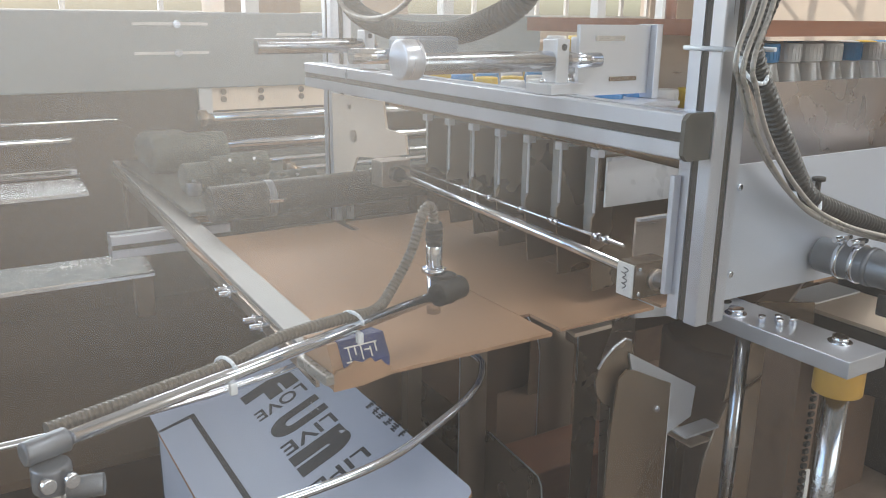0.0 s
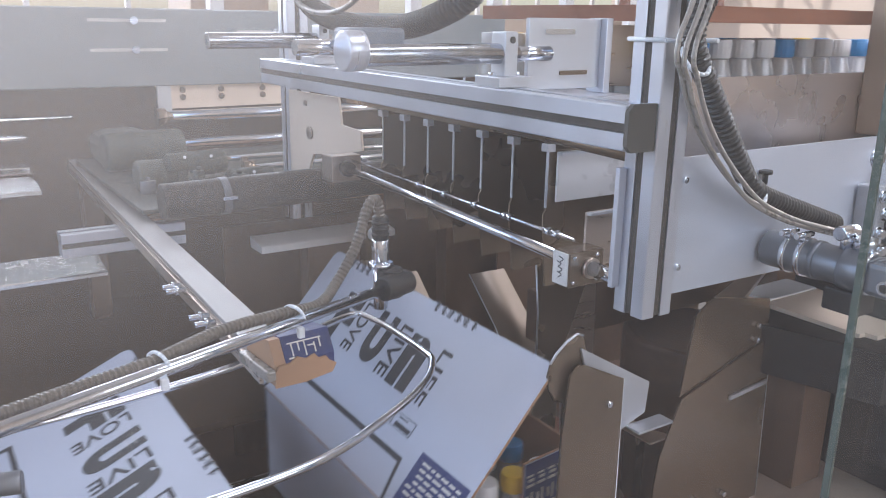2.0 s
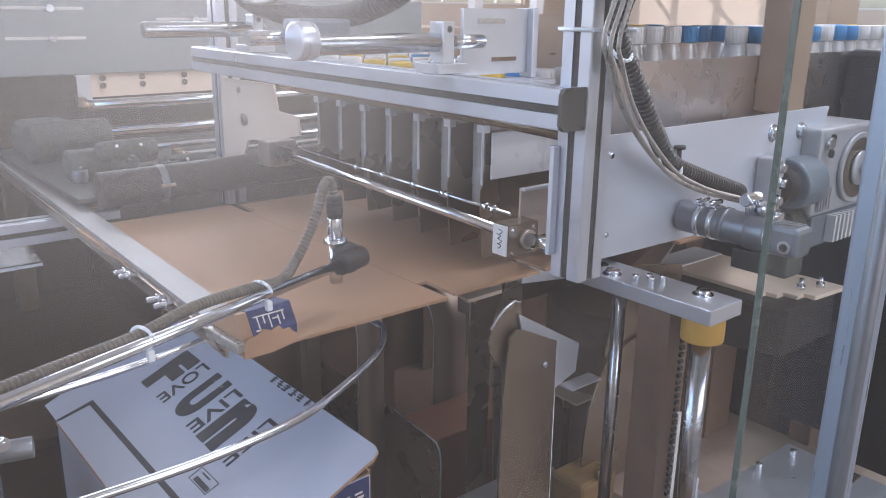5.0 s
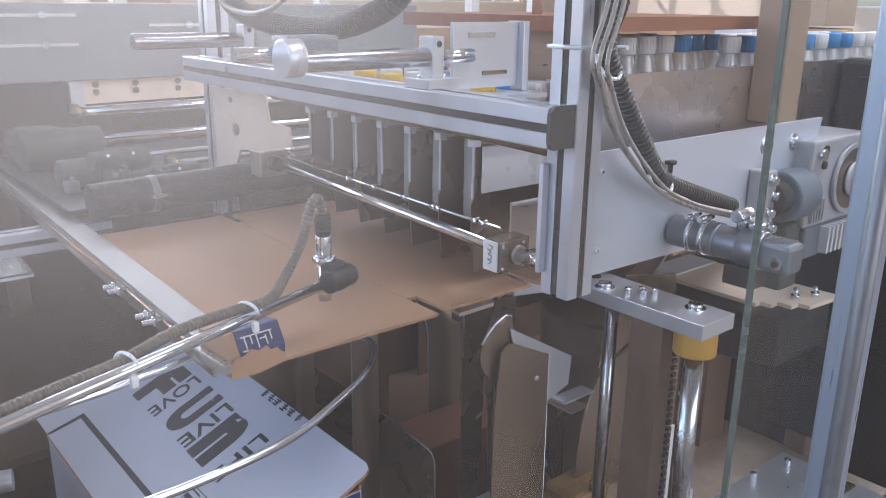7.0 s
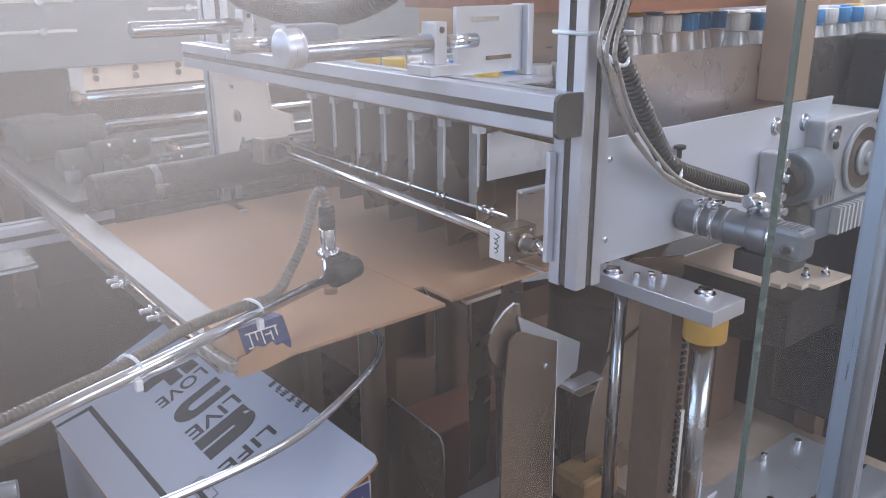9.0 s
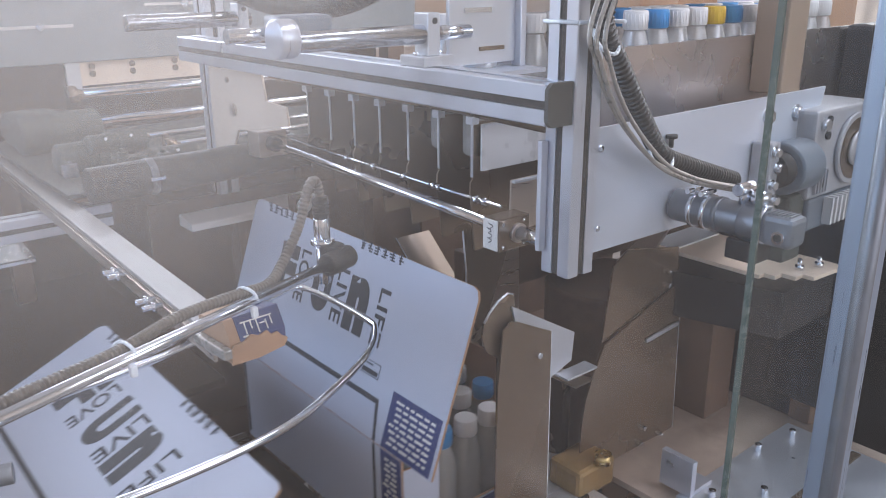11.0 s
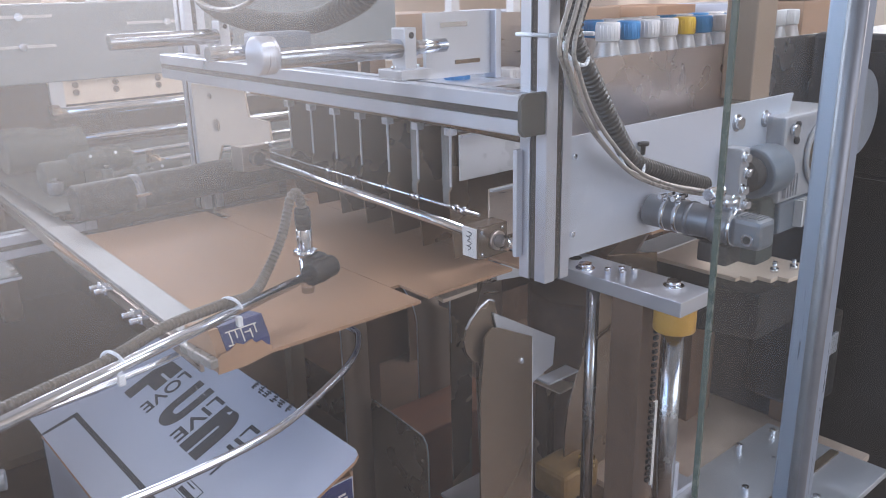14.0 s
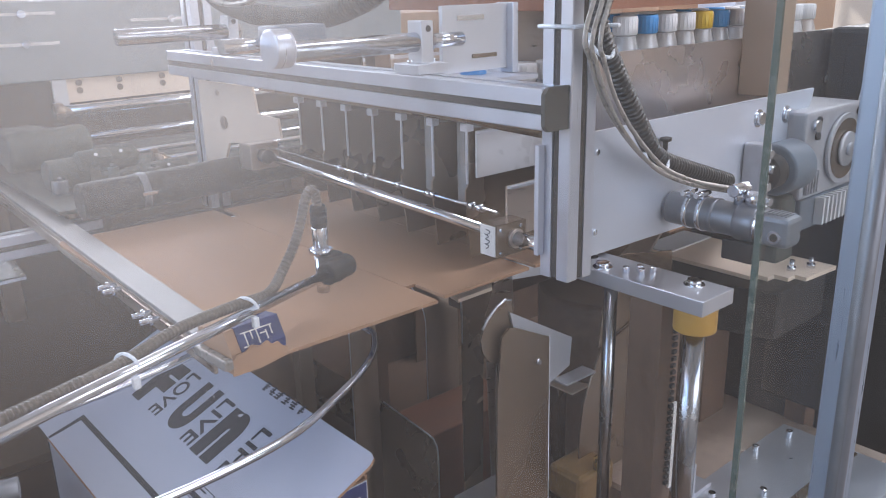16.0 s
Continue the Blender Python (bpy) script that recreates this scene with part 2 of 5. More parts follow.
def tube(bm, pts, r, n=12, rings=None, per=10):
    """A tube along a smooth path; rings: (pitch, depth) gives it corrugations."""
    path = smooth_path(pts, per) if per > 1 else [Vector(p) for p in pts]
    if rings:
        pitch, depth = rings
        seg, out, acc = pitch / 4, [], 0.0
        for a, b in zip(path, path[1:]):
            le = (b - a).length
            while acc <= le and le > 0:
                out.append(a.lerp(b, acc / le))
                acc += seg
            acc -= le
        path = out
    side, prev = None, []
    for i, p in enumerate(path):
        t = (path[min(i + 1, len(path) - 1)] - path[max(i - 1, 0)]).normalized()
        if side is None:
            side = t.orthogonal().normalized()
        side = (side - t * side.dot(t)).normalized()
        up = t.cross(side)
        rr = r if not rings else r - rings[1] * (1 if i % 4 >= 2 else 0)
        ring = [bm.verts.new(p + rr * (side * math.cos(a) + up * math.sin(a))) for a in (2 * math.pi * k / n for k in range(n))]
        if prev:
            for k in range(n):
                f = bm.faces.new((prev[k], prev[(k + 1) % n], ring[(k + 1) % n], ring[k]))
                f.smooth = not rings
        else:
            bm.faces.new(ring[::-1])
        prev = ring
    bm.faces.new(prev)


def prism(bm, poly, lo, hi, axis="y"):
    """Extrudes a 2D outline along an axis: y takes (x, z), x takes (y, z), z takes (x, y)."""
    def at(p, h):
        return {"y": (p[0], h, p[1]), "x": (h, p[0], p[1]), "z": (p[0], p[1], h)}[axis]
    a = [bm.verts.new(at(p, lo)) for p in poly]
    b = [bm.verts.new(at(p, hi)) for p in poly]
    bm.faces.new(a)
    bm.faces.new(b[::-1])
    for i in range(len(poly)):
        j = (i + 1) % len(poly)
        bm.faces.new((a[i], b[i], b[j], a[j]))
    bmesh.ops.recalc_face_normals(bm, faces=bm.faces[:])


def mesh(name, bm, *mats):
    me = bpy.data.meshes.new(name)
    bm.to_mesh(me)
    bm.free()
    for m in mats:
        me.materials.append(m)
    return me


def part(name, bm, material, parent, label=""):
    mats = material if isinstance(material, (tuple, list)) else (material,)
    ob = new(name, mesh(name, bm, *mats))
    ob.parent = parent
    if label:
        tagged(ob, label)
    return ob


def thing(name, label, category, at=(0, 0, 0), group="", kind=""):
    ob = new(name)
    ob.location = at
    ob.empty_display_size = 0.05
    return tagged(ob, label, category, group, kind)


def solid(name, bm, material, label, category, group="", kind=""):
    return tagged(new(name, mesh(name, bm, material)), label, category, group, kind)


def B(*args, **kw):
    bm = bmesh.new()
    box(bm, *args, **kw)
    return bm


def R(*args, **kw):
    bm = bmesh.new()
    rod(bm, *args, **kw)
    return bm


def hexbolt(bm, p, d, r=0.005, h=0.005):
    p, d = Vector(p), Vector(d).normalized()
    rod(bm, p, p + d * h, r, 6)
    rod(bm, p - d * 0.001, p + d * 0.0012, r * 1.35, 16)


def capscrew(bm, p, d, r=0.004, h=0.005):
    p, d = Vector(p), Vector(d).normalized()
    rod(bm, p, p + d * h, r, 14, bevel=0.0006)
    rod(bm, p + d * (h - 0.0006), p + d * (h + 0.0003), r * 0.5, 6)


def profile_outline(s, w, d):
    """Outline of a slotted square section of side s with slots w wide and d deep."""
    h, c = s / 2, 0.0012
    quarter = [(-h + c, -h), (-w / 2, -h), (-w / 2, -h + d), (w / 2, -h + d), (w / 2, -h), (h - c, -h)]
    pts = []
    for k in range(4):
        ca, sa = [(1, 0), (0, 1), (-1, 0), (0, -1)][k]
        pts += [(ca * x - sa * y, sa * x + ca * y) for x, y in quarter]
    return pts


def profile(name, axis, cx, cy, lo, hi, s, label, cap_lo=False, cap_hi=False, slot=0.009):
    """Slotted aluminium bar; cx, cy: its middle in the two other axes, in the order x, y, z."""
    th = thing(name, label, "profile")
    bm = bmesh.new()
    prism(bm, [(cx + a, cy + b) for a, b in profile_outline(s, slot, 0.008)], lo, hi, axis)
    part("bar", bm, ALU, th)
    h = s / 2
    for a, b in ((-1, 0), (1, 0), (0, -1), (0, 1)):
        bm = bmesh.new()
        m, n = cx + a * (h - 0.0035), cy + b * (h - 0.0035)
        u = slot / 2 - 0.0004
        poly = [(m - (u if b else 0.002), n - (u if a else 0.002)), (m + (u if b else 0.002), n - (u if a else 0.002)),
                (m + (u if b else 0.002), n + (u if a else 0.002)), (m - (u if b else 0.002), n + (u if a else 0.002))]
        prism(bm, poly, lo + 0.001, hi - 0.001, axis)
        part("slot_strip", bm, RUBBER, th, "dark rubber slot cover")
    for flag, p, q in ((cap_lo, lo - 0.005, lo + 0.0), (cap_hi, hi, hi + 0.005)):
        if flag:
            bm = bmesh.new()
            c = 0.006
            hh = h + 0.0012
            poly = [(-hh + c, -hh), (hh - c, -hh), (hh, -hh + c), (hh, hh - c), (hh - c, hh), (-hh + c, hh), (-hh, hh - c), (-hh, -hh + c)]
            prism(bm, [(cx + a, cy + b) for a, b in poly], p, q, axis)
            part("end_cap", bm, CAPGREY, th, "dark grey plastic end cap")
    return th


# ---- hall ----
def hall():
    solid("floor", B(-6, 10, -6, 9, -0.1, 0), CONCRETE, "worn grey concrete factory floor", "floor", kind="structure")
    solid("ceiling", B(-6.2, 10.2, -6.2, 9.2, 6.0, 6.2), ROOF, "pale factory roof", "ceiling", kind="structure")

    def wall(name, axis, at, thick, lo, hi, wins):
        """A wall with a row of window openings from 1.4 to 5.6 m."""
        bm = bmesh.new()
        def b(a0, a1, z0, z1):
            if axis == "x":
                box(bm, at, at + thick, a0, a1, z0, z1)
            else:
                box(bm, a0, a1, at, at + thick, z0, z1)
        b(lo, hi, 0, 1.4)
        b(lo, hi, 5.6, 6.0)
        cur = lo
        for w0, w1 in wins:
            b(cur, w0, 1.4, 5.6)
            cur = w1
        b(cur, hi, 1.4, 5.6)
        w = solid(name, bm, WALL, "beige factory wall with tall windows", "wall", kind="structure")
        for k, (w0, w1) in enumerate(wins):
            bm = bmesh.new()
            for i in range(9):
                a = w0 + (w1 - w0) * i / 8
                if axis == "x":
                    box(bm, at + 0.05, at + 0.1, a - 0.025, a + 0.025, 1.4, 5.6)
                else:
                    box(bm, a - 0.025, a + 0.025, at + 0.05, at + 0.1, 1.4, 5.6)
            for i in range(6):
                z = 1.4 + 4.2 * i / 5
                if axis == "x":
                    box(bm, at + 0.052, at + 0.098, w0, w1, z - 0.02, z + 0.02)
                else:
                    box(bm, w0, w1, at + 0.052, at + 0.098, z - 0.02, z + 0.02)
            fr = part("window_frame", bm, PAINT_LIGHT, w, "pale metal window bars")
    # Made-up housing and hangers, out of view, to go with the fill.
    th = thing("fill_lamp", "added unseen tube lamp housing over the fill light", "lamp")
    part("housing", B(0.75, 3.65, -0.95, -0.65, 5.27, 5.33, bevel=0.005), PAINT_LIGHT, th)
    for x in (1.2, 3.2):
        part("hanger", R((x, -0.8, 5.33), (x, -0.8, 6.0), 0.01, 10), STEEL_DARK, th)
    wall("wall_north", "y", 9.0, 0.2, -6, 10, [(-3.5, 4.0), (5.0, 9.0)])
    wall("wall_west", "x", -6.2, 0.2, -6, 9, [(-2.0, 6.0)])
    wall("wall_east", "x", 10.0, 0.2, -6, 9, [(-2.0, 5.0)])
    wall("wall_south", "y", -6.2, 0.2, -6, 10, [(-1.0, 5.0)])


hall()


# ---- machine frame ----
profile("crossbeam", "y", 0.591, 1.2965, 0.520, 1.405, 0.041, "silver slotted aluminium crossbeam with dark grey end cap", cap_lo=True)
profile("front_post", "z", 0.625, 0.532, 1.110, 1.95, 0.040, "silver slotted aluminium post hanging beside the crossbeam")
profile("rear_post", "z", 0.645, 1.43, 1.02, 1.95, 0.040, "silver slotted aluminium post behind the crossbeam")


def top_girder():
    th = thing("top_girder", "silver slotted aluminium girder carrying the posts", "girder")
    bm = bmesh.new()
    prism(bm, [(0.635 + a, 1.975 + b) for a, b in profile_outline(0.05, 0.01, 0.009)], 0.3, 2.3, "y")
    part("bar", bm, ALU, th)


top_girder()


def side_panel():
    th = thing("side_panel", "pale grey sheet panel bolted behind the front post", "panel")
    bm = bmesh.new()
    prism(bm, [(0.646, 1.122), (0.93, 1.118), (1.12, 1.135), (1.16, 1.262), (0.646, 1.262)], 0.530, 0.534, "y")
    part("sheet", bm, SATIN, th)
    for x, z in ((0.668, 1.15), (0.668, 1.24), (0.76, 1.227)):
        bm = bmesh.new()
        capscrew(bm, (x, 0.530, z), (0, -1, 0), 0.0035, 0.004)
        part("screw", bm, CHROME, th)
    for x, z in ((1.008, 1.236), (1.083, 1.233)):
        bm = bmesh.new()
        hexbolt(bm, (x, 0.530, z), (0, -1, 0), 0.009, 0.008)
        part("hex_bolt", bm, CHROME, th)
    bm = bmesh.new()
    rod(bm, (0.79, 0.525, 1.225), (0.79, 0.525, 1.236), 0.003)
    rod(bm, (0.79, 0.525, 1.236), (0.79, 0.525, 1.240), 0.007)
    part("thumbscrew", bm, BLACK, th, "small black thumbscrew")


side_panel()


def post_flange():
    th = thing("post_flange", "pale edge plate standing beside the front post", "plate")
    bm = bmesh.new()
    box(bm, 0.594, 0.6035, 0.545, 0.551, 1.135, 1.255, bevel=0.001)
    part("sheet", bm, ALU, th)


post_flange()


# ---- linear shafts on the crossbeam ----
def shaft_assembly(y, x0, r, disc):
    th = thing("shaft_assembly", "bright steel shaft in a clamp block on the crossbeam", "shaft", group="cross shafts")
    z = 1.353
    part("shaft", R((x0, y, z), (0.612, y, z), r, 32, bevel=0.001), COLUMN, th)
    if disc:
        part("end_disc", R((x0 - 0.004, y + 0.002, z + 0.004), (x0 + 0.018, y + 0.002, z + 0.004), 0.0200, 40, bevel=0.002), ALU, th, "round grey end disc")
        part("shaft_stub", R((0.612, y, z), (0.66, y, z), r * 0.75, 24), CHROME, th)
        part("top_cover", B(x0 + 0.010, x0 + 0.075, y + 0.012, y + 0.05, z + 0.004, z + 0.026, bevel=0.004), PAINT_BLUEGREY, th)
        part("sleeve", R((x0 - 0.035, y + 0.045, z + 0.006), (x0 + 0.03, y + 0.045, z + 0.006), 0.008, 20), CHROME, th)
    cb = part("clamp_block", B(0.588, 0.606, y - 0.012, y + 0.014, 1.329, z + 0.024, bevel=0.0015), ALU_MILLED, th, "milled aluminium shaft clamp")
    part("clamp_foot", B(0.574, 0.620, y - 0.022, y + 0.024, 1.3175, 1.3292, bevel=0.001), ALU_MILLED, th)
    part("bolt_hole", R((0.598, y - 0.0126, z + 0.015), (0.598, y - 0.006, z + 0.015), 0.0038, 12), BLACK, cb)
    for dx, dy in ((-0.017, 0.0), (0.017, 0.0)):
        bm = bmesh.new()
        capscrew(bm, (0.597 + dx, y + dy, 1.3292), (0, 0, 1), 0.0042, 0.004)
        part("screw", bm, CHROME, cb)


shaft_assembly(0.735, 0.402, 0.0112, True)
shaft_assembly(1.21, 0.416, 0.0118, False)


def end_bracket():
    th = thing("end_bracket", "upright grey aluminium plate with slots on the crossbeam", "bracket")
    part("face_plate", B(0.632, 0.742, 0.738, 0.744, 1.312, 1.392, bevel=0.001), ALU_MILLED, th)
    part("edge_plate", B(0.742, 0.752, 0.728, 0.758, 1.306, 1.393, bevel=0.001), ALU, th)
    part("upper_slot", B(0.655, 0.700, 0.7365, 0.7382, 1.374, 1.380), CHROME, th)
    part("lower_slot", B(0.680, 0.722, 0.7365, 0.7382, 1.328, 1.333), STEEL_DARK, th)
    part("foot_plate", B(0.606, 0.76, 0.70, 0.80, 1.300, 1.3055), ALU, th)


end_bracket()


def backing_plate():
    th = thing("backing_plate", "tan steel plate behind the end bracket", "plate")
    part("sheet", B(0.76, 0.95, 0.80, 0.804, 1.306, 1.385), STEEL, th)


backing_plate()


# ---- dividers and chute ----
def dividers():
    for k in range(7):
        y = 0.73 + 0.0665 * k
        th = thing("divider", "dark thin divider plate of the bottle chute", "divider", group="chute dividers")
        bm = bmesh.new()
        prism(bm, [(0.664, 1.242), (0.93, 1.242), (0.93, 1.085), (0.668, 1.072 + 0.003 * k), (0.660, 1.15), (0.660, 1.165), (0.664, 1.17)], y, y + 0.0025, "y")
        part("plate", bm, STEEL_DARK, th)
        # Upper front edge in a paler metal than the plate.
        bm = bmesh.new()
        box(bm, 0.6625, 0.664, y - 0.0006, y + 0.0031, 1.172, 1.240)
        part("edge", bm, ALU_MILLED, th, "paler metal plate edge")
        bm = bmesh.new()
        box(bm, 0.658, 0.670, y - 0.005, y + 0.008, 1.240, 1.250, bevel=0.001)
        part("hanger", bm, ALU_MILLED, th)
    th = thing("divider_tie_rod", "thin threaded tie rod with nuts across the dividers", "rod")
    part("rod", R((0.656, 0.67, 1.147), (0.656, 1.24, 1.157), 0.0022, 10), CHROME, th)
    for y in (0.70, 0.715, 0.79, 0.80, 0.865, 0.94, 1.01):
        bm = bmesh.new()
        z = 1.147 + (y - 0.67) * 0.0175
        rod(bm, (0.656, y - 0.005, z), (0.656, y + 0.005, z), 0.0055, 6)
        part("nut", bm, CHROME, th)


dividers()


def chute_plates():
    for x0, x1, y, z0, z1, m, lab in ((0.672, 0.90, 0.722, 1.180, 1.240, PAINT_LIGHT, "pale grey chute side plate"), (0.672, 0.86, 0.668, 1.112, 1.178, STEEL, "grey steel chute side plate")):
        th = thing("chute_side_plate", lab, "plate")
        bm = bmesh.new()
        box(bm, x0, x1, y, y + 0.003, z0, z1)
        part("sheet", bm, m, th)
        bm = bmesh.new()
        box(bm, x0, x1, y - 0.006, y - 0.0002, z1 - 0.003, z1)
        part("lip", bm, ALU_MILLED, th)
    th = thing("lift_rail", "dark steel rail under the crossbeam", "rail")
    part("bar", R((0.632, 0.56, 1.262), (0.632, 0.80, 1.268), 0.008, 16), STEEL_DARK, th)
    th = thing("chute_hanger_bar", "dark bar carrying the chute dividers", "bar")
    part("bar", B(0.658, 0.95, 0.725, 1.25, 1.251, 1.262, bevel=0.001), STEEL_DARK, th)
    th = thing("bracket_plate", "cream painted stepped bracket plate at the rear post", "bracket")
    bm = bmesh.new()
    prism(bm, [(1.40, 1.10), (1.40, 1.262), (1.20, 1.265), (1.19, 1.222), (1.125, 1.220), (1.12, 1.19), (1.22, 1.17), (1.30, 1.16), (1.34, 1.10)], 0.620, 0.624, "x")
    part("plate", bm, PAINT_CREAM, th)
    for y, z, r in ((1.31, 1.195, 0.011), (1.325, 1.245, 0.005)):
        bm = bmesh.new()
        rod(bm, (0.6195, y, z), (0.6165, y, z), r, 20)
        rod(bm, (0.6165, y, z), (0.6155, y, z), r * 0.55, 20)
        part("hole_rim", bm, STEEL, th)


chute_plates()


def press_bar():
    th = thing("press_bar", "chromed guide rod with square end blocks", "guide rod")
    part("rod", R((0.636, 0.655, 1.130), (0.642, 1.235, 1.146), 0.0064, 24), CHROME, th)
    part("end_block", B(0.616, 0.666, 0.630, 0.657, 1.106, 1.146, bevel=0.0012), STEEL_DARK, th)
    st = part("marked_face", B(0.6145, 0.6158, 0.6315, 0.656, 1.108, 1.145), LABEL, th, "bright block face with hand-drawn mark")
    bm = bmesh.new()
    for z, y in ((1.137, 0.642), (1.131, 0.645), (1.125, 0.643), (1.119, 0.644)):
        tube(bm, [(0.6143, y + 0.004, z + 0.003), (0.6143, y - 0.003, z + 0.001), (0.6143, y + 0.002, z - 0.003)], 0.0006, 6, per=4)
    part("pen_mark", bm, INK, st)
    part("collar", R((0.646, 0.631, 1.126), (0.646, 0.625, 1.126), 0.012, 24), STEEL, th)
    part("shaft", R((0.646, 0.56, 1.126), (0.646, 0.629, 1.126), 0.0088, 24), CHROME, th)
    for dx, dz in ((-0.020, 0.014), (0.014, 0.014), (-0.020, -0.014), (0.014, -0.014)):
        bm = bmesh.new()
        capscrew(bm, (0.642 + dx, 0.6305, 1.126 + dz), (0, -1, 0), 0.0024, 0.002)
        part("screw", bm, CHROME, th)
    part("far_block", B(0.618, 0.672, 1.222, 1.262, 1.122, 1.166, bevel=0.0015), STEEL, th)
    part("far_collar", R((0.642, 1.205, 1.145), (0.642, 1.223, 1.145), 0.012, 20), BLACK, th)
    return th


PRESS = press_bar()


# ---- carton guide rail, sensor arm and hold-down loop ----
def guide_rail():
    th = thing("guide_rail", "flat aluminium guide rail with bolts along its side", "rail")
    bm = bmesh.new()
    box(bm, 0.298, 0.335, 0.70, 2.04, 1.056, 1.062, bevel=0.0008)
    part("top_strip", bm, RAIL_GREY, th)
    bm = bmesh.new()
    box(bm, 0.296, 0.300, 0.72, 2.04, 1.034, 1.0498)
    box(bm, 0.2975, 0.3, 0.72, 2.04, 1.0498, 1.056)
    part("side_strip", bm, STEEL, th)
    for y in (0.868, 0.893, 1.0, 1.02):
        bm = bmesh.new()
        rod(bm, (0.296, y, 1.052), (0.272, y, 1.052), 0.0032, 10)
        rod(bm, (0.288, y, 1.052), (0.283, y, 1.052), 0.0065, 6)
        part("bolt", bm, CHROME, th)
    pivot = Matrix.Translation((0.31, 0.80, 0.0))
    th.matrix_basis = pivot @ pose(0, 0, 0, 0, 0, -1.9) @ pivot.inverted()
    profile("rail_support", "x", 1.46, 1.012, 0.225, 0.43, 0.04, "short slotted aluminium support under the guide rail")
    th = thing("board_scrap", "scrap of brown board with navy print taped to the rail end", "cardboard")
    bm = bmesh.new()
    prism(bm, [(0.0, -0.007), (0.0, 0.014), (0.012, 0.035), (0.062, 0.028), (0.062, 0.0), (0.034, 0.0), (0.034, -0.007)], -0.030, 0.031, "x")
    part("block", bm, KRAFT, th)
    bm = bmesh.new()
    prism(bm, [(-0.0009, 0.004), (-0.0009, 0.0145), (0.0116, 0.0362), (0.045, 0.0316), (0.045, 0.0306), (0.012, 0.0352), (-0.0001, 0.0141), (-0.0001, 0.004)], -0.019, 0.0322, "x")
    prism(bm, [(-0.0009, 0.0), (-0.0009, 0.0145), (0.0116, 0.0362), (0.045, 0.0316), (0.045, 0.006)], 0.0312, 0.0322, "x")
    bl = part("printed_face", bm, INK_BLUE, th, "navy printed face with white marks")
    bm = bmesh.new()
    tilt = Matrix.Translation((0.0, -0.0009, 0.0145)) @ Matrix.Rotation(radians(-30), 4, "X")
    for x, z, w, hh in ((0.004, 0.0172, 0.036, 0.0014), (-0.010, 0.0105, 0.0014, 0.012), (-0.003, 0.0125, 0.0014, 0.008), (0.0035, 0.0095, 0.0014, 0.014), (0.010, 0.0115, 0.007, 0.0014), (0.0135, 0.0088, 0.0014, 0.010), (0.0195, 0.012, 0.0014, 0.009), (-0.012, 0.0030, 0.006, 0.0016)):
        box(bm, x - w / 2, x + w / 2, -0.0008, 0.0002, z - hh / 2, z + hh / 2)
    bmesh.ops.transform(bm, matrix=tilt, verts=bm.verts[:])
    part("white_mark", bm, LABEL, bl)
    bm = bmesh.new()
    prism(bm, [(-0.0312, -0.0075), (0.0, -0.0085), (0.029, -0.005), (0.0335, 0.003), (0.027, 0.007), (0.022, 0.013), (0.015, 0.012), (0.010, 0.018), (0.001, 0.015), (-0.008, 0.019), (-0.016, 0.014), (-0.027, 0.013), (-0.031, 0.008)], -0.0032, -0.0012, "y")
    part("torn_front", bm, KRAFT, th, "torn brown board front")
    part("tape", B(-0.040, -0.0302, -0.004, 0.06, 0.0, 0.011, bevel=0.002), WIRE, th, "clear packing tape")
    th.matrix_basis = pose(0.318, 0.666, 1.0625, 0, 0, 4)


guide_rail()


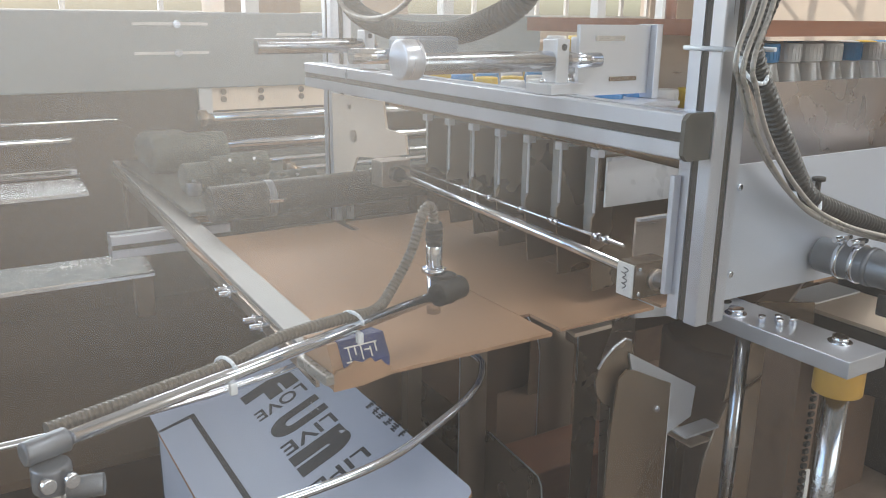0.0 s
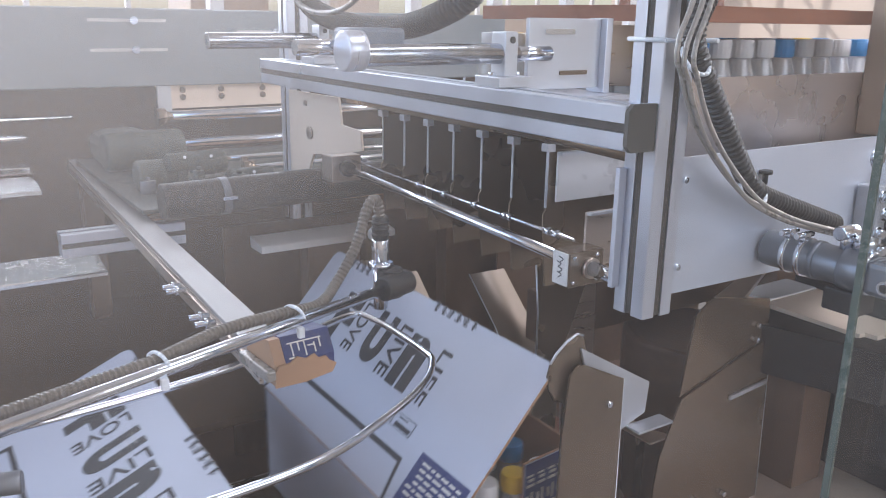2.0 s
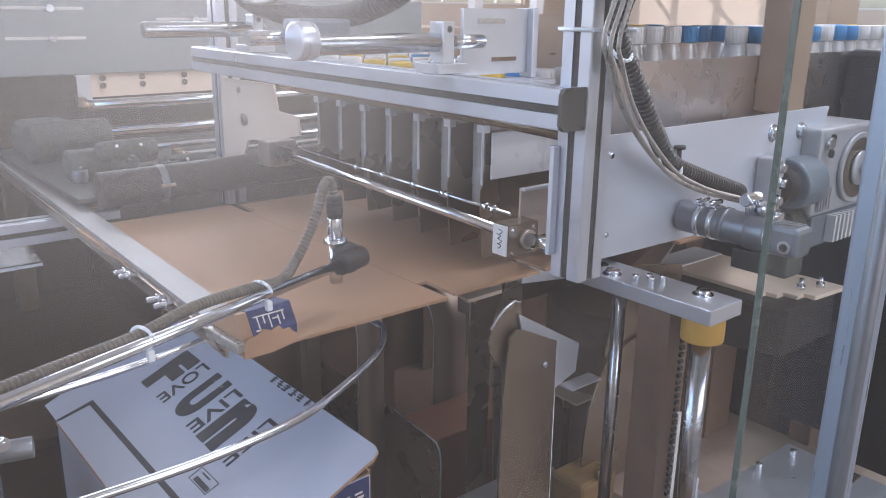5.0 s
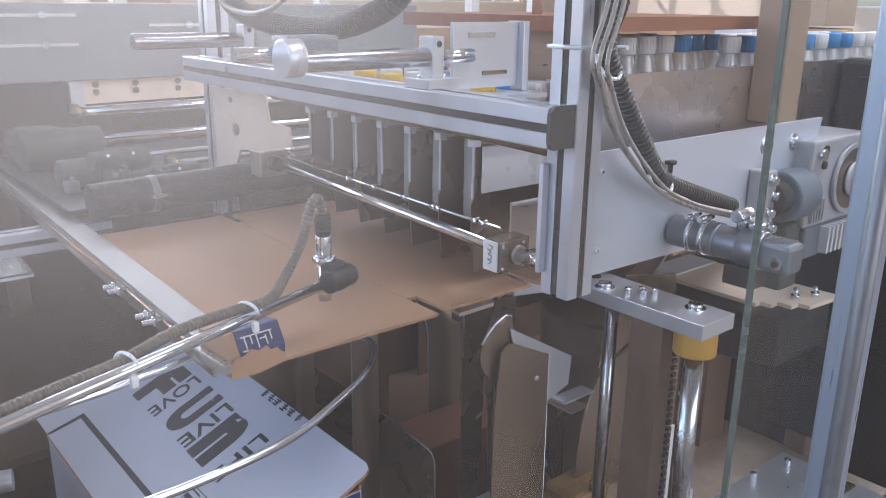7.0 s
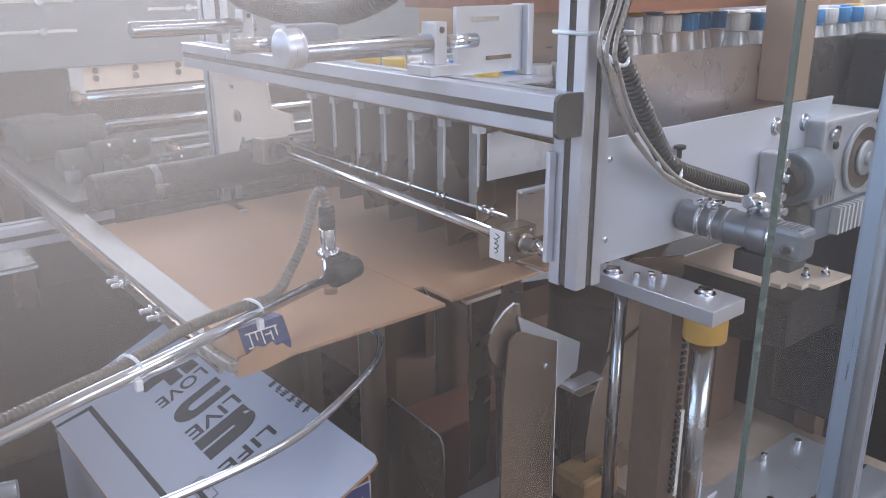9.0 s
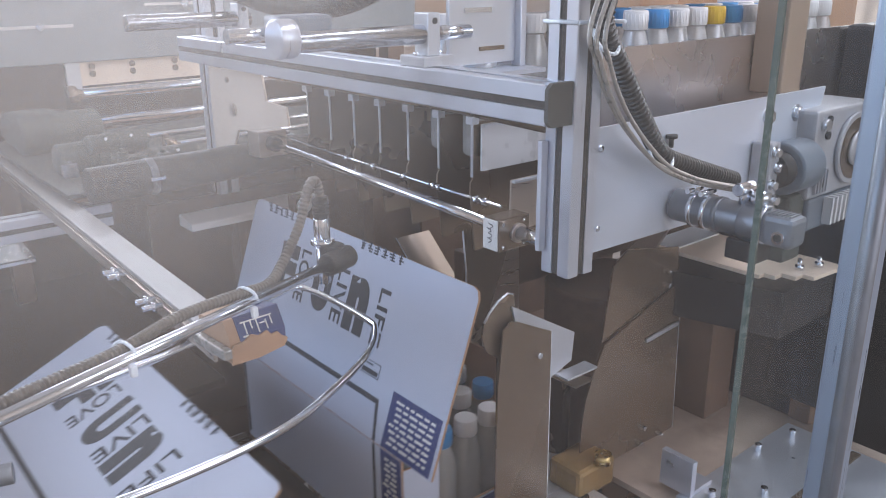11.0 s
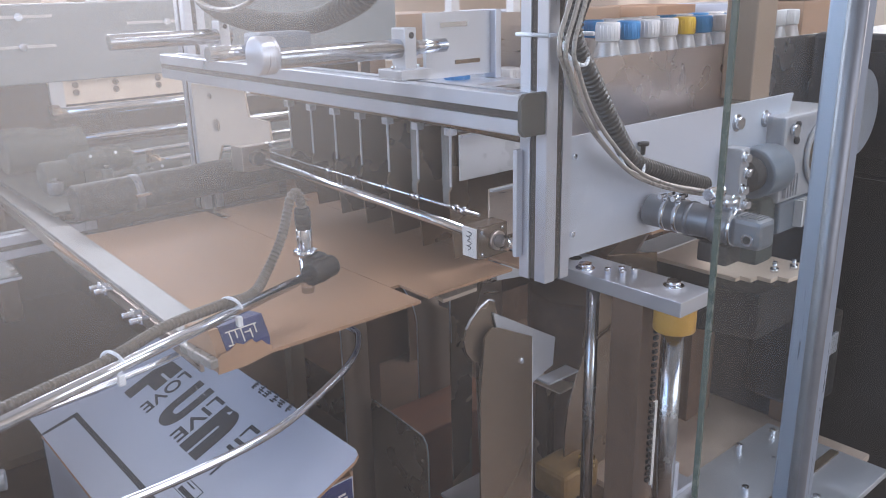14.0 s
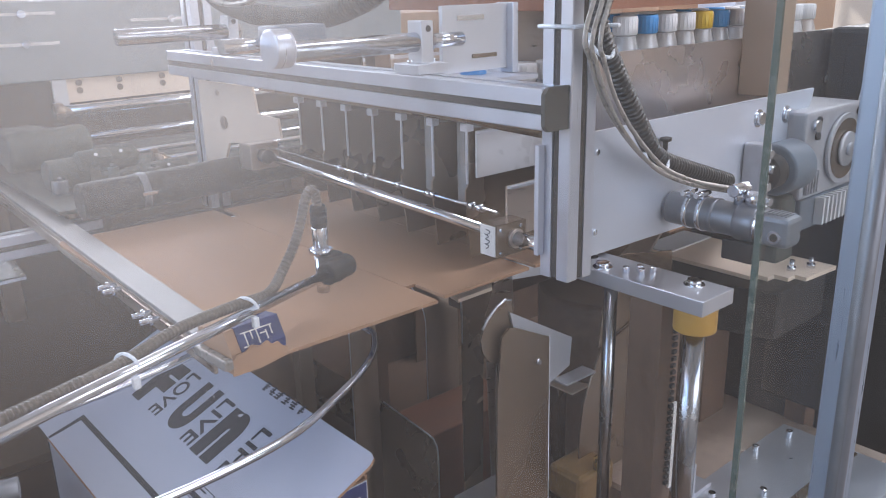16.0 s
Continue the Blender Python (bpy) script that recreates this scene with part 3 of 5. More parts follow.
def sensor_arm():
    a, b = Vector((0.035, 0.545, 1.1265)), Vector((0.420, 0.680, 1.127))
    th = thing("sensor_arm", "chromed rod arm carrying a proximity sensor", "sensor arm")
    part("rod", R(a, b, 0.0055, 24), CHROME, th)
    bm = bmesh.new()
    d = (b - a).normalized()
    rod(bm, b - d * 0.012, b + d * 0.028, 0.0125, 24, bevel=0.002)
    rod(bm, (0.428, 0.695, 1.112), (0.428, 0.695, 1.142), 0.014, 20, bevel=0.002)
    part("sensor_holder", bm, BLACK, th, "black plastic sensor holder")
    bm = bmesh.new()
    s = Vector((0.421, 0.702, 0))
    rod(bm, s + Vector((0, 0, 1.098)), s + Vector((0, 0, 1.145)), 0.0075, 20)
    rod(bm, s + Vector((0, 0, 1.142)), s + Vector((0, 0, 1.148)), 0.013, 6)
    rod(bm, s + Vector((0, 0, 1.148)), s + Vector((0, 0, 1.172)), 0.0088, 24, bevel=0.001)
    part("sensor", bm, CHROME, th, "nickel-plated barrel sensor")
    bm = bmesh.new()
    rod(bm, s + Vector((0, 0, 1.172)), s + Vector((0, 0, 1.196)), 0.0082, 20, bevel=0.001)
    for k in range(3):
        rod(bm, s + Vector((0, 0, 1.176 + 0.006 * k)), s + Vector((0, 0, 1.179 + 0.006 * k)), 0.0092, 20)
    part("cable_gland", bm, BLACK, th)
    bm = bmesh.new()
    tube(bm, [(0.035, 0.560, 1.130), (0.113, 0.586, 1.130), (0.165, 0.602, 1.131), (0.226, 0.630, 1.134), (0.290, 0.650, 1.132), (0.335, 0.668, 1.127), (0.362, 0.684, 1.140),
              (0.388, 0.692, 1.172), (0.404, 0.697, 1.208), (0.416, 0.701, 1.213), (0.421, 0.702, 1.194)], 0.0056, 12, (0.0045, 0.0011))
    part("conduit", bm, CONDUIT_GREY, th, "ribbed grey cable conduit")
    for p in ((0.170, 0.597), (0.302, 0.643)):
        bm = bmesh.new()
        u = Vector((p[0], p[1] + 0.0055, 1.1285))
        n = 18
        for k in range(n):
            t0, t1 = 2 * math.pi * k / n, 2 * math.pi * (k + 1) / n
            c0 = u + Vector((0, 0, 0.0085 * math.sin(t0))) + Vector((-d.y, d.x, 0)) * 0.0135 * math.cos(t0)
            c1 = u + Vector((0, 0, 0.0085 * math.sin(t1))) + Vector((-d.y, d.x, 0)) * 0.0135 * math.cos(t1)
            rod(bm, c0, c1, 0.0017, 6)
        box(bm, p[0] - 0.003, p[0] + 0.003, p[1] - 0.012, p[1] - 0.006, 1.112, 1.122, bevel=0.001)
        part("cable_tie", bm, TIE, th, "pale nylon cable tie")
    # stand at the rod's outer end
    bm = bmesh.new()
    rod(bm, (0.033, 0.535, 0.0), (0.033, 0.535, 1.112), 0.009, 24, bevel=0.001)
    part("stand_post", bm, CHROME, th)
    bm = bmesh.new()
    rod(bm, (0.033, 0.535, 1.100), (0.033, 0.535, 1.119), 0.0125, 24, bevel=0.002)
    rod(bm, (0.018, 0.539, 1.1265), (0.046, 0.549, 1.1265), 0.0085, 20, bevel=0.002)
    rod(bm, (0.040, 0.524, 1.104), (0.062, 0.518, 1.104), 0.0075, 20, bevel=0.001)
    part("clamp", bm, BARREL, th, "dull steel swivel clamp")
    for k in range(2):
        bm = bmesh.new()
        capscrew(bm, (0.028 + 0.014 * k, 0.520, 1.113), (0.3, -1, 0), 0.005, 0.006)
        part("clamp_screw", bm, CHROME, th)


sensor_arm()


def hold_down():
    th = thing("hold_down_loop", "thin chromed rod bent into a hold-down loop over the cartons", "rod")
    bm = bmesh.new()
    tube(bm, [(-0.06, 0.79, 1.012), (0.148, 0.79, 1.015), (0.319, 0.815, 1.02), (0.470, 0.885, 1.02), (0.497, 0.86, 1.02), (0.498, 0.74, 1.02), (0.484, 0.70, 1.02), (0.442, 0.656, 1.02), (0.37, 0.612, 1.02),
              (0.293, 0.578, 1.02), (0.19, 0.565, 1.02), (0.078, 0.57, 1.018), (-0.06, 0.575, 1.016)], 0.0042, 14)
    part("rod", bm, CHROME, th)
    bm = bmesh.new()
    box(bm, -0.085, -0.055, 0.55, 0.81, 0.99, 1.03, bevel=0.002)
    part("mount", bm, STEEL_DARK, th)
    part("mount_post", B(-0.08, -0.06, 0.66, 0.69, 0.62, 0.99), STEEL_DARK, th)


hold_down()


# ---- lower machine ----
def lower_machine():
    th = thing("carton_conveyor", "dark steel carton conveyor bed", "conveyor")
    part("bed", B(-0.9, 0.56, 0.69, 1.26, 0.53, 0.596), STEEL_DARK, th)
    for y in (0.684, 1.261):
        part("side_rail", B(-0.9, 0.56, y, y + 0.005, 0.51, 0.594), STEEL, th)
    for x in (-0.8, 0.3):
        for y in (0.71, 1.10):
            part("leg", B(x, x + 0.05, y, y + 0.03, DECK if x > 0 else 0.0, 0.53), PAINT_DARK, th)
    th = thing("machine_bed", "dark brown painted steel machine base", "machine")
    part("deck", B(0.2, 2.0, 0.10, 1.28, DECK - 0.04, DECK), PAINT_DARK, th)
    for x, y in ((0.24, 0.14), (1.9, 0.14), (0.24, 1.2), (1.9, 1.2)):
        part("leg", B(x, x + 0.06, y, y + 0.06, 0.0, DECK - 0.04), PAINT_DARK, th)
    part("rear_deck", B(-1.6, 2.0, 1.30, 2.6, 0.40, 0.45), PAINT_DARK, th)
    part("left_tray", B(-1.6, 0.545, 1.29, 2.05, 0.69, 0.705), PAINT_BROWN, th, "brown painted tray")
    part("front_tray", B(-1.6, 0.62, 0.30, 0.675, 0.455, 0.47), PAINT_BROWN, th, "brown painted tray")
    part("tray_leg", B(-1.5, -1.44, 1.5, 1.56, 0.45, 0.69), PAINT_DARK, th)
    part("tray_leg", B(-1.5, -1.44, 0.5, 0.56, 0.0, 0.455), PAINT_DARK, th)
    part("rear_panel", B(0.55, 2.0, 1.60, 1.606, 0.45, 0.97), PAINT_DARK, th)
    part("rear_leg", B(-1.1, -1.04, 2.5, 2.56, 0.0, 0.40), PAINT_DARK, th)
    th = thing("inner_shield", "brown enamelled shield behind the carton well", "shield")
    part("sheet", B(1.22, 2.0, 1.55, 1.555, 0.45, 1.00), PAINT_DARK, th)
    part("rim", B(1.22, 2.0, 1.546, 1.5498, 0.985, 1.00), STEEL_DARK, th)
    th = thing("low_block", "red-brown painted block low behind the guides", "block")
    part("block", B(0.905, 1.18, 1.13, 1.26, DECK, 0.53, bevel=0.004), WOOD, th)


lower_machine()


def fold_plate(name, label, poly, at, thick, m, bolts=(), axis="y", edge=None):
    th = thing(name, label, "guide plate")
    bm = bmesh.new()
    prism(bm, poly, at, at + thick, axis)
    part("plate", bm, m, th)
    # The given edge is run as a bead of paler metal.
    if edge:
        bm = bmesh.new()
        tube(bm, [(x, at + thick / 2, z) if axis == "y" else (at + thick / 2, x, z) for x, z in edge], thick * 0.62, 6, per=1)
        part("bright_edge", bm, ALU_MILLED, th, "paler metal plate edge")
    for x, z in bolts:
        bm = bmesh.new()
        if axis == "y":
            capscrew(bm, (x, at, z), (0, -1, 0), 0.0045, 0.008)
        else:
            capscrew(bm, (at, x, z), (-1, 0, 0), 0.0045, 0.008)
        part("bolt", bm, CHROME, th)
    return th


def arc(cx, cz, r, a0, a1, n=8):
    return [(cx + r * math.cos(radians(a0 + (a1 - a0) * k / n)), cz + r * math.sin(radians(a0 + (a1 - a0) * k / n))) for k in range(n + 1)]


fold_plate("fold_guide", "tall dark steel folding guide plate with bright edge", [(0.650, DECK), (0.764, DECK), (0.755, 0.952), (0.740, 0.959), (0.690, 0.984), (0.676, 0.988), (0.663, 0.978), (0.655, 0.90)], 0.668, 0.003, STEEL_DARK, [(0.726, 0.926)],
           edge=[(0.764, DECK), (0.755, 0.952)])
fold_plate("swept_guide", "dark curved steel flap guide with cap screws", [(0.915, DECK), (1.200, DECK), (1.170, 0.86), (1.166, 0.902), (0.966, 0.838), (0.945, 0.80), (0.925, 0.75), (0.918, 0.70)], 0.742, 0.003, STEEL_DARK,
           [(1.085, 0.64), (1.08, 0.61), (1.14, 0.605), (1.14, 0.57)], edge=[(1.200, DECK), (1.170, 0.86), (1.166, 0.905)])
fold_plate("rib_guide", "bright edged rib across the flap guide", [(1.075, 0.818), (1.166, 0.826), (1.166, 0.819), (1.075, 0.811)], 0.738, 0.0035, ALU_MILLED)
fold_plate("upper_guide", "brown upper flap guide above the swept plate", [(0.965, 0.84), (1.168, 0.900), (1.160, 0.965), (1.02, 0.99), (0.985, 0.97)], 0.748, 0.003, STEEL_DARK, [(1.135, 0.925), (1.135, 0.90)])
fold_plate("leaf_guide", "leaf shaped steel flap guide", [(0.664, DECK), (0.700, DECK), (0.700, 0.98), (0.691, 1.019), (0.681, 1.023), (0.664, 1.016), (0.649, 1.004), (0.640, 0.992), (0.636, 0.977), (0.639, 0.961), (0.648, 0.947), (0.664, 0.935)], 0.679, 0.003, STEEL_DARK,
           edge=[(0.691, 1.019), (0.681, 1.023), (0.664, 1.016), (0.649, 1.004), (0.640, 0.992)])
fold_plate("well_guide", "dark flap guide with two bright edges", [(0.892, DECK), (0.935, DECK), (0.945, 0.82), (0.962, 0.86), (0.995, 0.945), (0.995, 1.0), (0.882, 1.0), (0.890, 0.91)], 1.0, 0.003, STEEL_DARK,
           edge=[(0.892, 0.79), (0.891, 0.91), (0.882, 1.0)])
fold_plate("narrow_guide", "narrow dark flap guide edge in the carton well", [(0.99, DECK), (1.06, DECK), (1.03, 1.0), (1.00, 1.0), (0.958, 0.86)], 1.012, 0.003, STEEL, edge=[(0.958, 0.86), (0.985, 0.93), (1.00, 1.0)])
fold_plate("low_guide", "low dark steel guide plate with rounded corner", [(1.09, DECK), (1.09, 0.50), (1.093, 0.528), (1.105, 0.543), (1.12, 0.546), (1.27, 0.560), (1.60, 0.565), (1.60, DECK)], 0.90, 0.003, STEEL_DARK, axis="x",
           edge=[(1.09, 0.30), (1.09, 0.50), (1.093, 0.528), (1.105, 0.543), (1.12, 0.546), (1.27, 0.560)])


def horn(x0, x1, y, bend, label):
    """A bent sheet horn: upright, then curving back at the top."""
    th = thing("guide_horn", label, "guide horn", group="guide horns")
    path = [(0.0, DECK), (0.0, bend - 0.045)] + [(0.085 * (1 - math.cos(a)), bend - 0.045 + 0.085 * math.sin(a)) for a in [0.12 * k for k in range(1, 8)]]
    a = 0.84
    end = path[-1]
    path.append((end[0] + 0.13 * math.sin(a), end[1] + 0.13 * math.cos(a)))
    bm = bmesh.new()
    front = [[bm.verts.new((x, y + p, z)) for p, z in path] for x in (x0, x1)]
    back = [[bm.verts.new((x, y + p + 0.002, z - 0.0015)) for p, z in path] for x in (x0, x1)]
    for k in range(len(path) - 1):
        bm.faces.new((front[0][k], front[1][k], front[1][k + 1], front[0][k + 1])).smooth = True
        bm.faces.new((back[0][k + 1], back[1][k + 1], back[1][k], back[0][k])).smooth = True
        bm.faces.new((front[0][k], front[0][k + 1], back[0][k + 1], back[0][k]))
        bm.faces.new((back[1][k], back[1][k + 1], front[1][k + 1], front[1][k]))
    part("sheet", bm, HORN, th)
    bm = bmesh.new()
    tube(bm, [(x0, y + p, z) for p, z in path], 0.0016, 6, per=1)
    part("bright_edge", bm, ALU_MILLED, th)
    return th


horn(1.027, 1.122, 1.272, 0.745, "bent stainless guide horn with bright curve")
horn(0.825, 0.892, 1.272, 0.775, "bent stainless guide horn below the sheet")


def lower_details():
    th = thing("stop_plate", "bright grey steel stop plate behind the folding guide", "plate")
    bm = bmesh.new()
    prism(bm, [(0.684, 1.006), (0.810, 0.932), (0.806, 0.889), (0.772, 0.878), (0.752, 0.87), (0.752, 0.80), (0.700, 0.80), (0.700, 0.95)], 0.6745, 0.6775, "y")
    part("sheet", bm, ALU_MILLED, th)
    part("lip", B(0.772, 0.835, 0.650, 0.6743, 0.876, 0.879), ALU_MILLED, th)
    part("stem", B(0.700, 0.74, 0.6745, 0.6775, DECK, 0.80), STEEL_DARK, th)
    th = thing("low_shelf", "cream sheet shelf low in the carton well", "shelf")
    part("shelf", B(1.12, 1.30, 0.93, 1.019, 0.628, 0.632), PAINT_CREAM, th)
    part("stem", B(1.14, 1.17, 0.98, 1.015, DECK, 0.628), STEEL_DARK, th)
    th = thing("cross_channel", "dark channel across the carton well", "channel")
    part("channel", B(0.98, 1.6, 1.10, 1.14, 0.80, 0.90, bevel=0.002), PAINT_DARK, th)
    part("stem", B(1.5, 1.55, 1.105, 1.135, DECK, 0.80), PAINT_DARK, th)
    th = thing("base_plate", "tan steel base plate with bolts", "plate")
    part("plate", B(0.97, 1.388, 0.43, 0.785, 0.592, 0.604, bevel=0.001), BASE_TAN, th)
    part("support", B(1.2, 1.35, 0.55, 0.70, DECK, 0.592), PAINT_DARK, th)
    th = thing("slide_plate", "grey milled slide plate with cap screws", "plate")
    part("plate", B(0.99, 1.34, 0.38, 0.60, 0.6045, 0.616, bevel=0.001), ALU_MILLED, th)
    part("track", B(1.02, 1.33, 0.46, 0.475, 0.6165, 0.620), STEEL_DARK, th)
    for x, y in ((1.03, 0.56), (1.10, 0.51), (1.21, 0.585), (1.24, 0.49), (1.30, 0.57), (1.16, 0.42), (1.08, 0.42)):
        bm = bmesh.new()
        capscrew(bm, (x, y, 0.616), (0, 0, 1), 0.006, 0.014)
        part("screw", bm, CHROME, th)
    th = thing("angle_stop", "small pale angle stop on the slide plate", "bracket")
    bm = bmesh.new()
    box(bm, 1.0, 1.012, 0.58, 0.64, 0.6165, 0.68, bevel=0.001)
    box(bm, 1.012, 1.06, 0.58, 0.64, 0.6165, 0.625, bevel=0.001)
    part("angle", bm, ALU, th)
    th = thing("tan_actuator", "amber cast actuator low in the machine", "actuator")
    part("housing", B(0.87, 0.96, 0.70, 0.77, 0.60, 0.655, bevel=0.008), AMBER_CAST, th)
    part("body", R((0.90, 0.72, DECK), (0.90, 0.72, 0.60), 0.035, 24), BLACK, th)
    part("knob", R((0.925, 0.70, 0.655), (0.925, 0.70, 0.672), 0.014, 20), BRASS, th)
    th = thing("angle_bracket", "bolted aluminium angle low beside the guides", "bracket")
    part("angle", B(0.715, 0.80, 0.735, 0.74, DECK, 0.665, bevel=0.001), ALU, th)
    part("top", B(0.69, 0.80, 0.7402, 0.80, 0.655, 0.660), ALU, th)
    for x in (0.74, 0.775):
        bm = bmesh.new()
        hexbolt(bm, (x, 0.735, 0.635), (0, -1, 0), 0.006, 0.006)
        part("bolt", bm, CHROME, th)
    th = thing("cover_channel", "dark channel with tan top and stepped edge", "cover")
    bm = bmesh.new()
    prism(bm, [(1.12, 0.85), (1.20, 0.57), (1.37, 0.57), (1.37, 0.87)], 0.84, 0.922, "z")
    part("channel", bm, BLACK, th)
    bm = bmesh.new()
    prism(bm, [(1.225, 0.86), (1.225, 0.63), (1.24, 0.63), (1.24, 0.61), (1.262, 0.61), (1.262, 0.585), (1.285, 0.585), (1.285, 0.565), (1.38, 0.558), (1.375, 0.86)], 0.923, 0.930, "z")
    part("top", bm, CREAM_BRIGHT, th)
    part("pale_top", B(1.23, 1.37, 0.80, 0.86, 0.931, 0.934), PAINT_LIGHT, th)
    for x, y in ((1.30, 0.60), (1.34, 0.585)):
        bm = bmesh.new()
        rod(bm, (x, y, 0.930), (x, y, 0.950), 0.004, 10)
        rod(bm, (x, y, 0.931), (x, y, 0.938), 0.008, 6)
        part("bolt", bm, CHROME, th)
    part("support", B(1.25, 1.33, 0.72, 0.80, DECK, 0.84), PAINT_DARK, th)
    th = thing("strap", "dark steel strap lying against the cover channel", "strap")
    bm = bmesh.new()
    prism(bm, [(0.0, 0), (0.26, 0.02), (0.26, 0.045), (0.03, 0.05)], -0.004, 0.004, "z")
    part("bar", bm, STEEL, th)
    th.matrix_basis = pose(1.07, 0.76, 0.936, 0, -6, 18)
    th = thing("control_box", "black plastic junction box", "box")
    part("case", B(1.345, 1.46, 0.535, 0.66, 0.66, 0.835, bevel=0.008), BLACK, th)
    part("stand", B(1.38, 1.42, 0.58, 0.62, DECK, 0.66), PAINT_DARK, th)
    part("latch", B(1.40, 1.43, 0.528, 0.5348, 0.76, 0.80, bevel=0.002), ALU_MILLED, th)
    th = thing("brown_drum", "brown glossy drum behind the cover channel", "drum")
    part("drum", R((1.30, 1.0, DECK), (1.30, 1.0, 0.80), 0.14, 40, bevel=0.01), PAINT_DARK, th)


lower_details()


# ---- elevator ----
def elevator():
    th = thing("elevator", "grey steel lift plate on chromed columns with amber stop", "elevator")
    pl = part("lift_plate", B(0.836, 0.908, 0.487, 0.738, 1.010, 1.031, bevel=0.001), ALU_MILLED, th)
    bm = bmesh.new()
    prism(bm, [(0.775, 0.76), (0.84, 0.739), (0.908, 0.739), (0.955, 0.775), (0.93, 0.83), (0.775, 0.825)], 1.006, 1.031, "z")
    part("cross_block", bm, ALU_MILLED, th)
    bm = bmesh.new()
    prism(bm, [(0.668, 0.758), (0.735, 0.760), (0.806, 0.842), (0.690, 0.852)], 1.000, 1.0055, "z")
    part("tan_plate", bm, PAINT_CREAM, th, "tan support plate")
    part("link", B(0.895, 0.925, 0.83, 1.02, 1.008, 1.028), ALU_MILLED, th)
    ff = part("far_fork", B(0.660, 0.935, 1.02, 1.150, 1.003, 1.031, bevel=0.001), ALU_MILLED, th)
    for x, y, r in ((0.74, 1.085, 0.022), (0.82, 1.095, 0.026)):
        part("counterbore", R((x, y, 1.0305), (x, y, 1.0318), r, 28), STEEL_DARK, ff)
    for x, y in ((0.858, 0.622), (0.876, 0.612), (0.866, 0.602), (0.884, 0.596)):
        bm = bmesh.new()
        capscrew(bm, (x, y, 1.031), (0, 0, 1), 0.0048, 0.009)
        part("cap_screw", bm, CHROME, pl)
    for x, y in ((0.884, 0.531), (0.855, 0.66)):
        bm = bmesh.new()
        hexbolt(bm, (x, y, 1.031), (0, 0, 1), 0.0105, 0.0075)
        part("hex_bolt", bm, CHROME, pl)
    part("counterbore", R((0.880, 0.70, 1.0305), (0.880, 0.70, 1.0315), 0.010, 20), BLACK, pl)
    part("amber_stop", R((0.878, 0.522, 0.972), (0.878, 0.522, 1.010), 0.0285, 32, bevel=0.002), URETHANE, th, "amber urethane stop ring")
    part("front_column", R((0.878, 0.522, 0.62), (0.878, 0.522, 0.972), 0.0148, 28), COLUMN, th)
    part("rear_column", R((0.850, 0.640, 0.62), (0.850, 0.640, 1.010), 0.0095, 28), COLUMN, th)
    part("drive_housing", B(0.858, 0.905, 0.560, 0.612, 0.62, 1.010), PAINT_DARK, th)
    bm = bmesh.new()
    for k in range(28):
        box(bm, 0.886, 0.894, 0.5555, 0.5598, 0.71 + 0.0105 * k, 0.7155 + 0.0105 * k)
    part("rack", bm, BLACK, th)
    part("scale_strip", B(0.897, 0.9045, 0.5565, 0.5598, 0.70, 0.84), LABEL, th, "pale scale strip")
    return th


ELEVATOR = elevator()


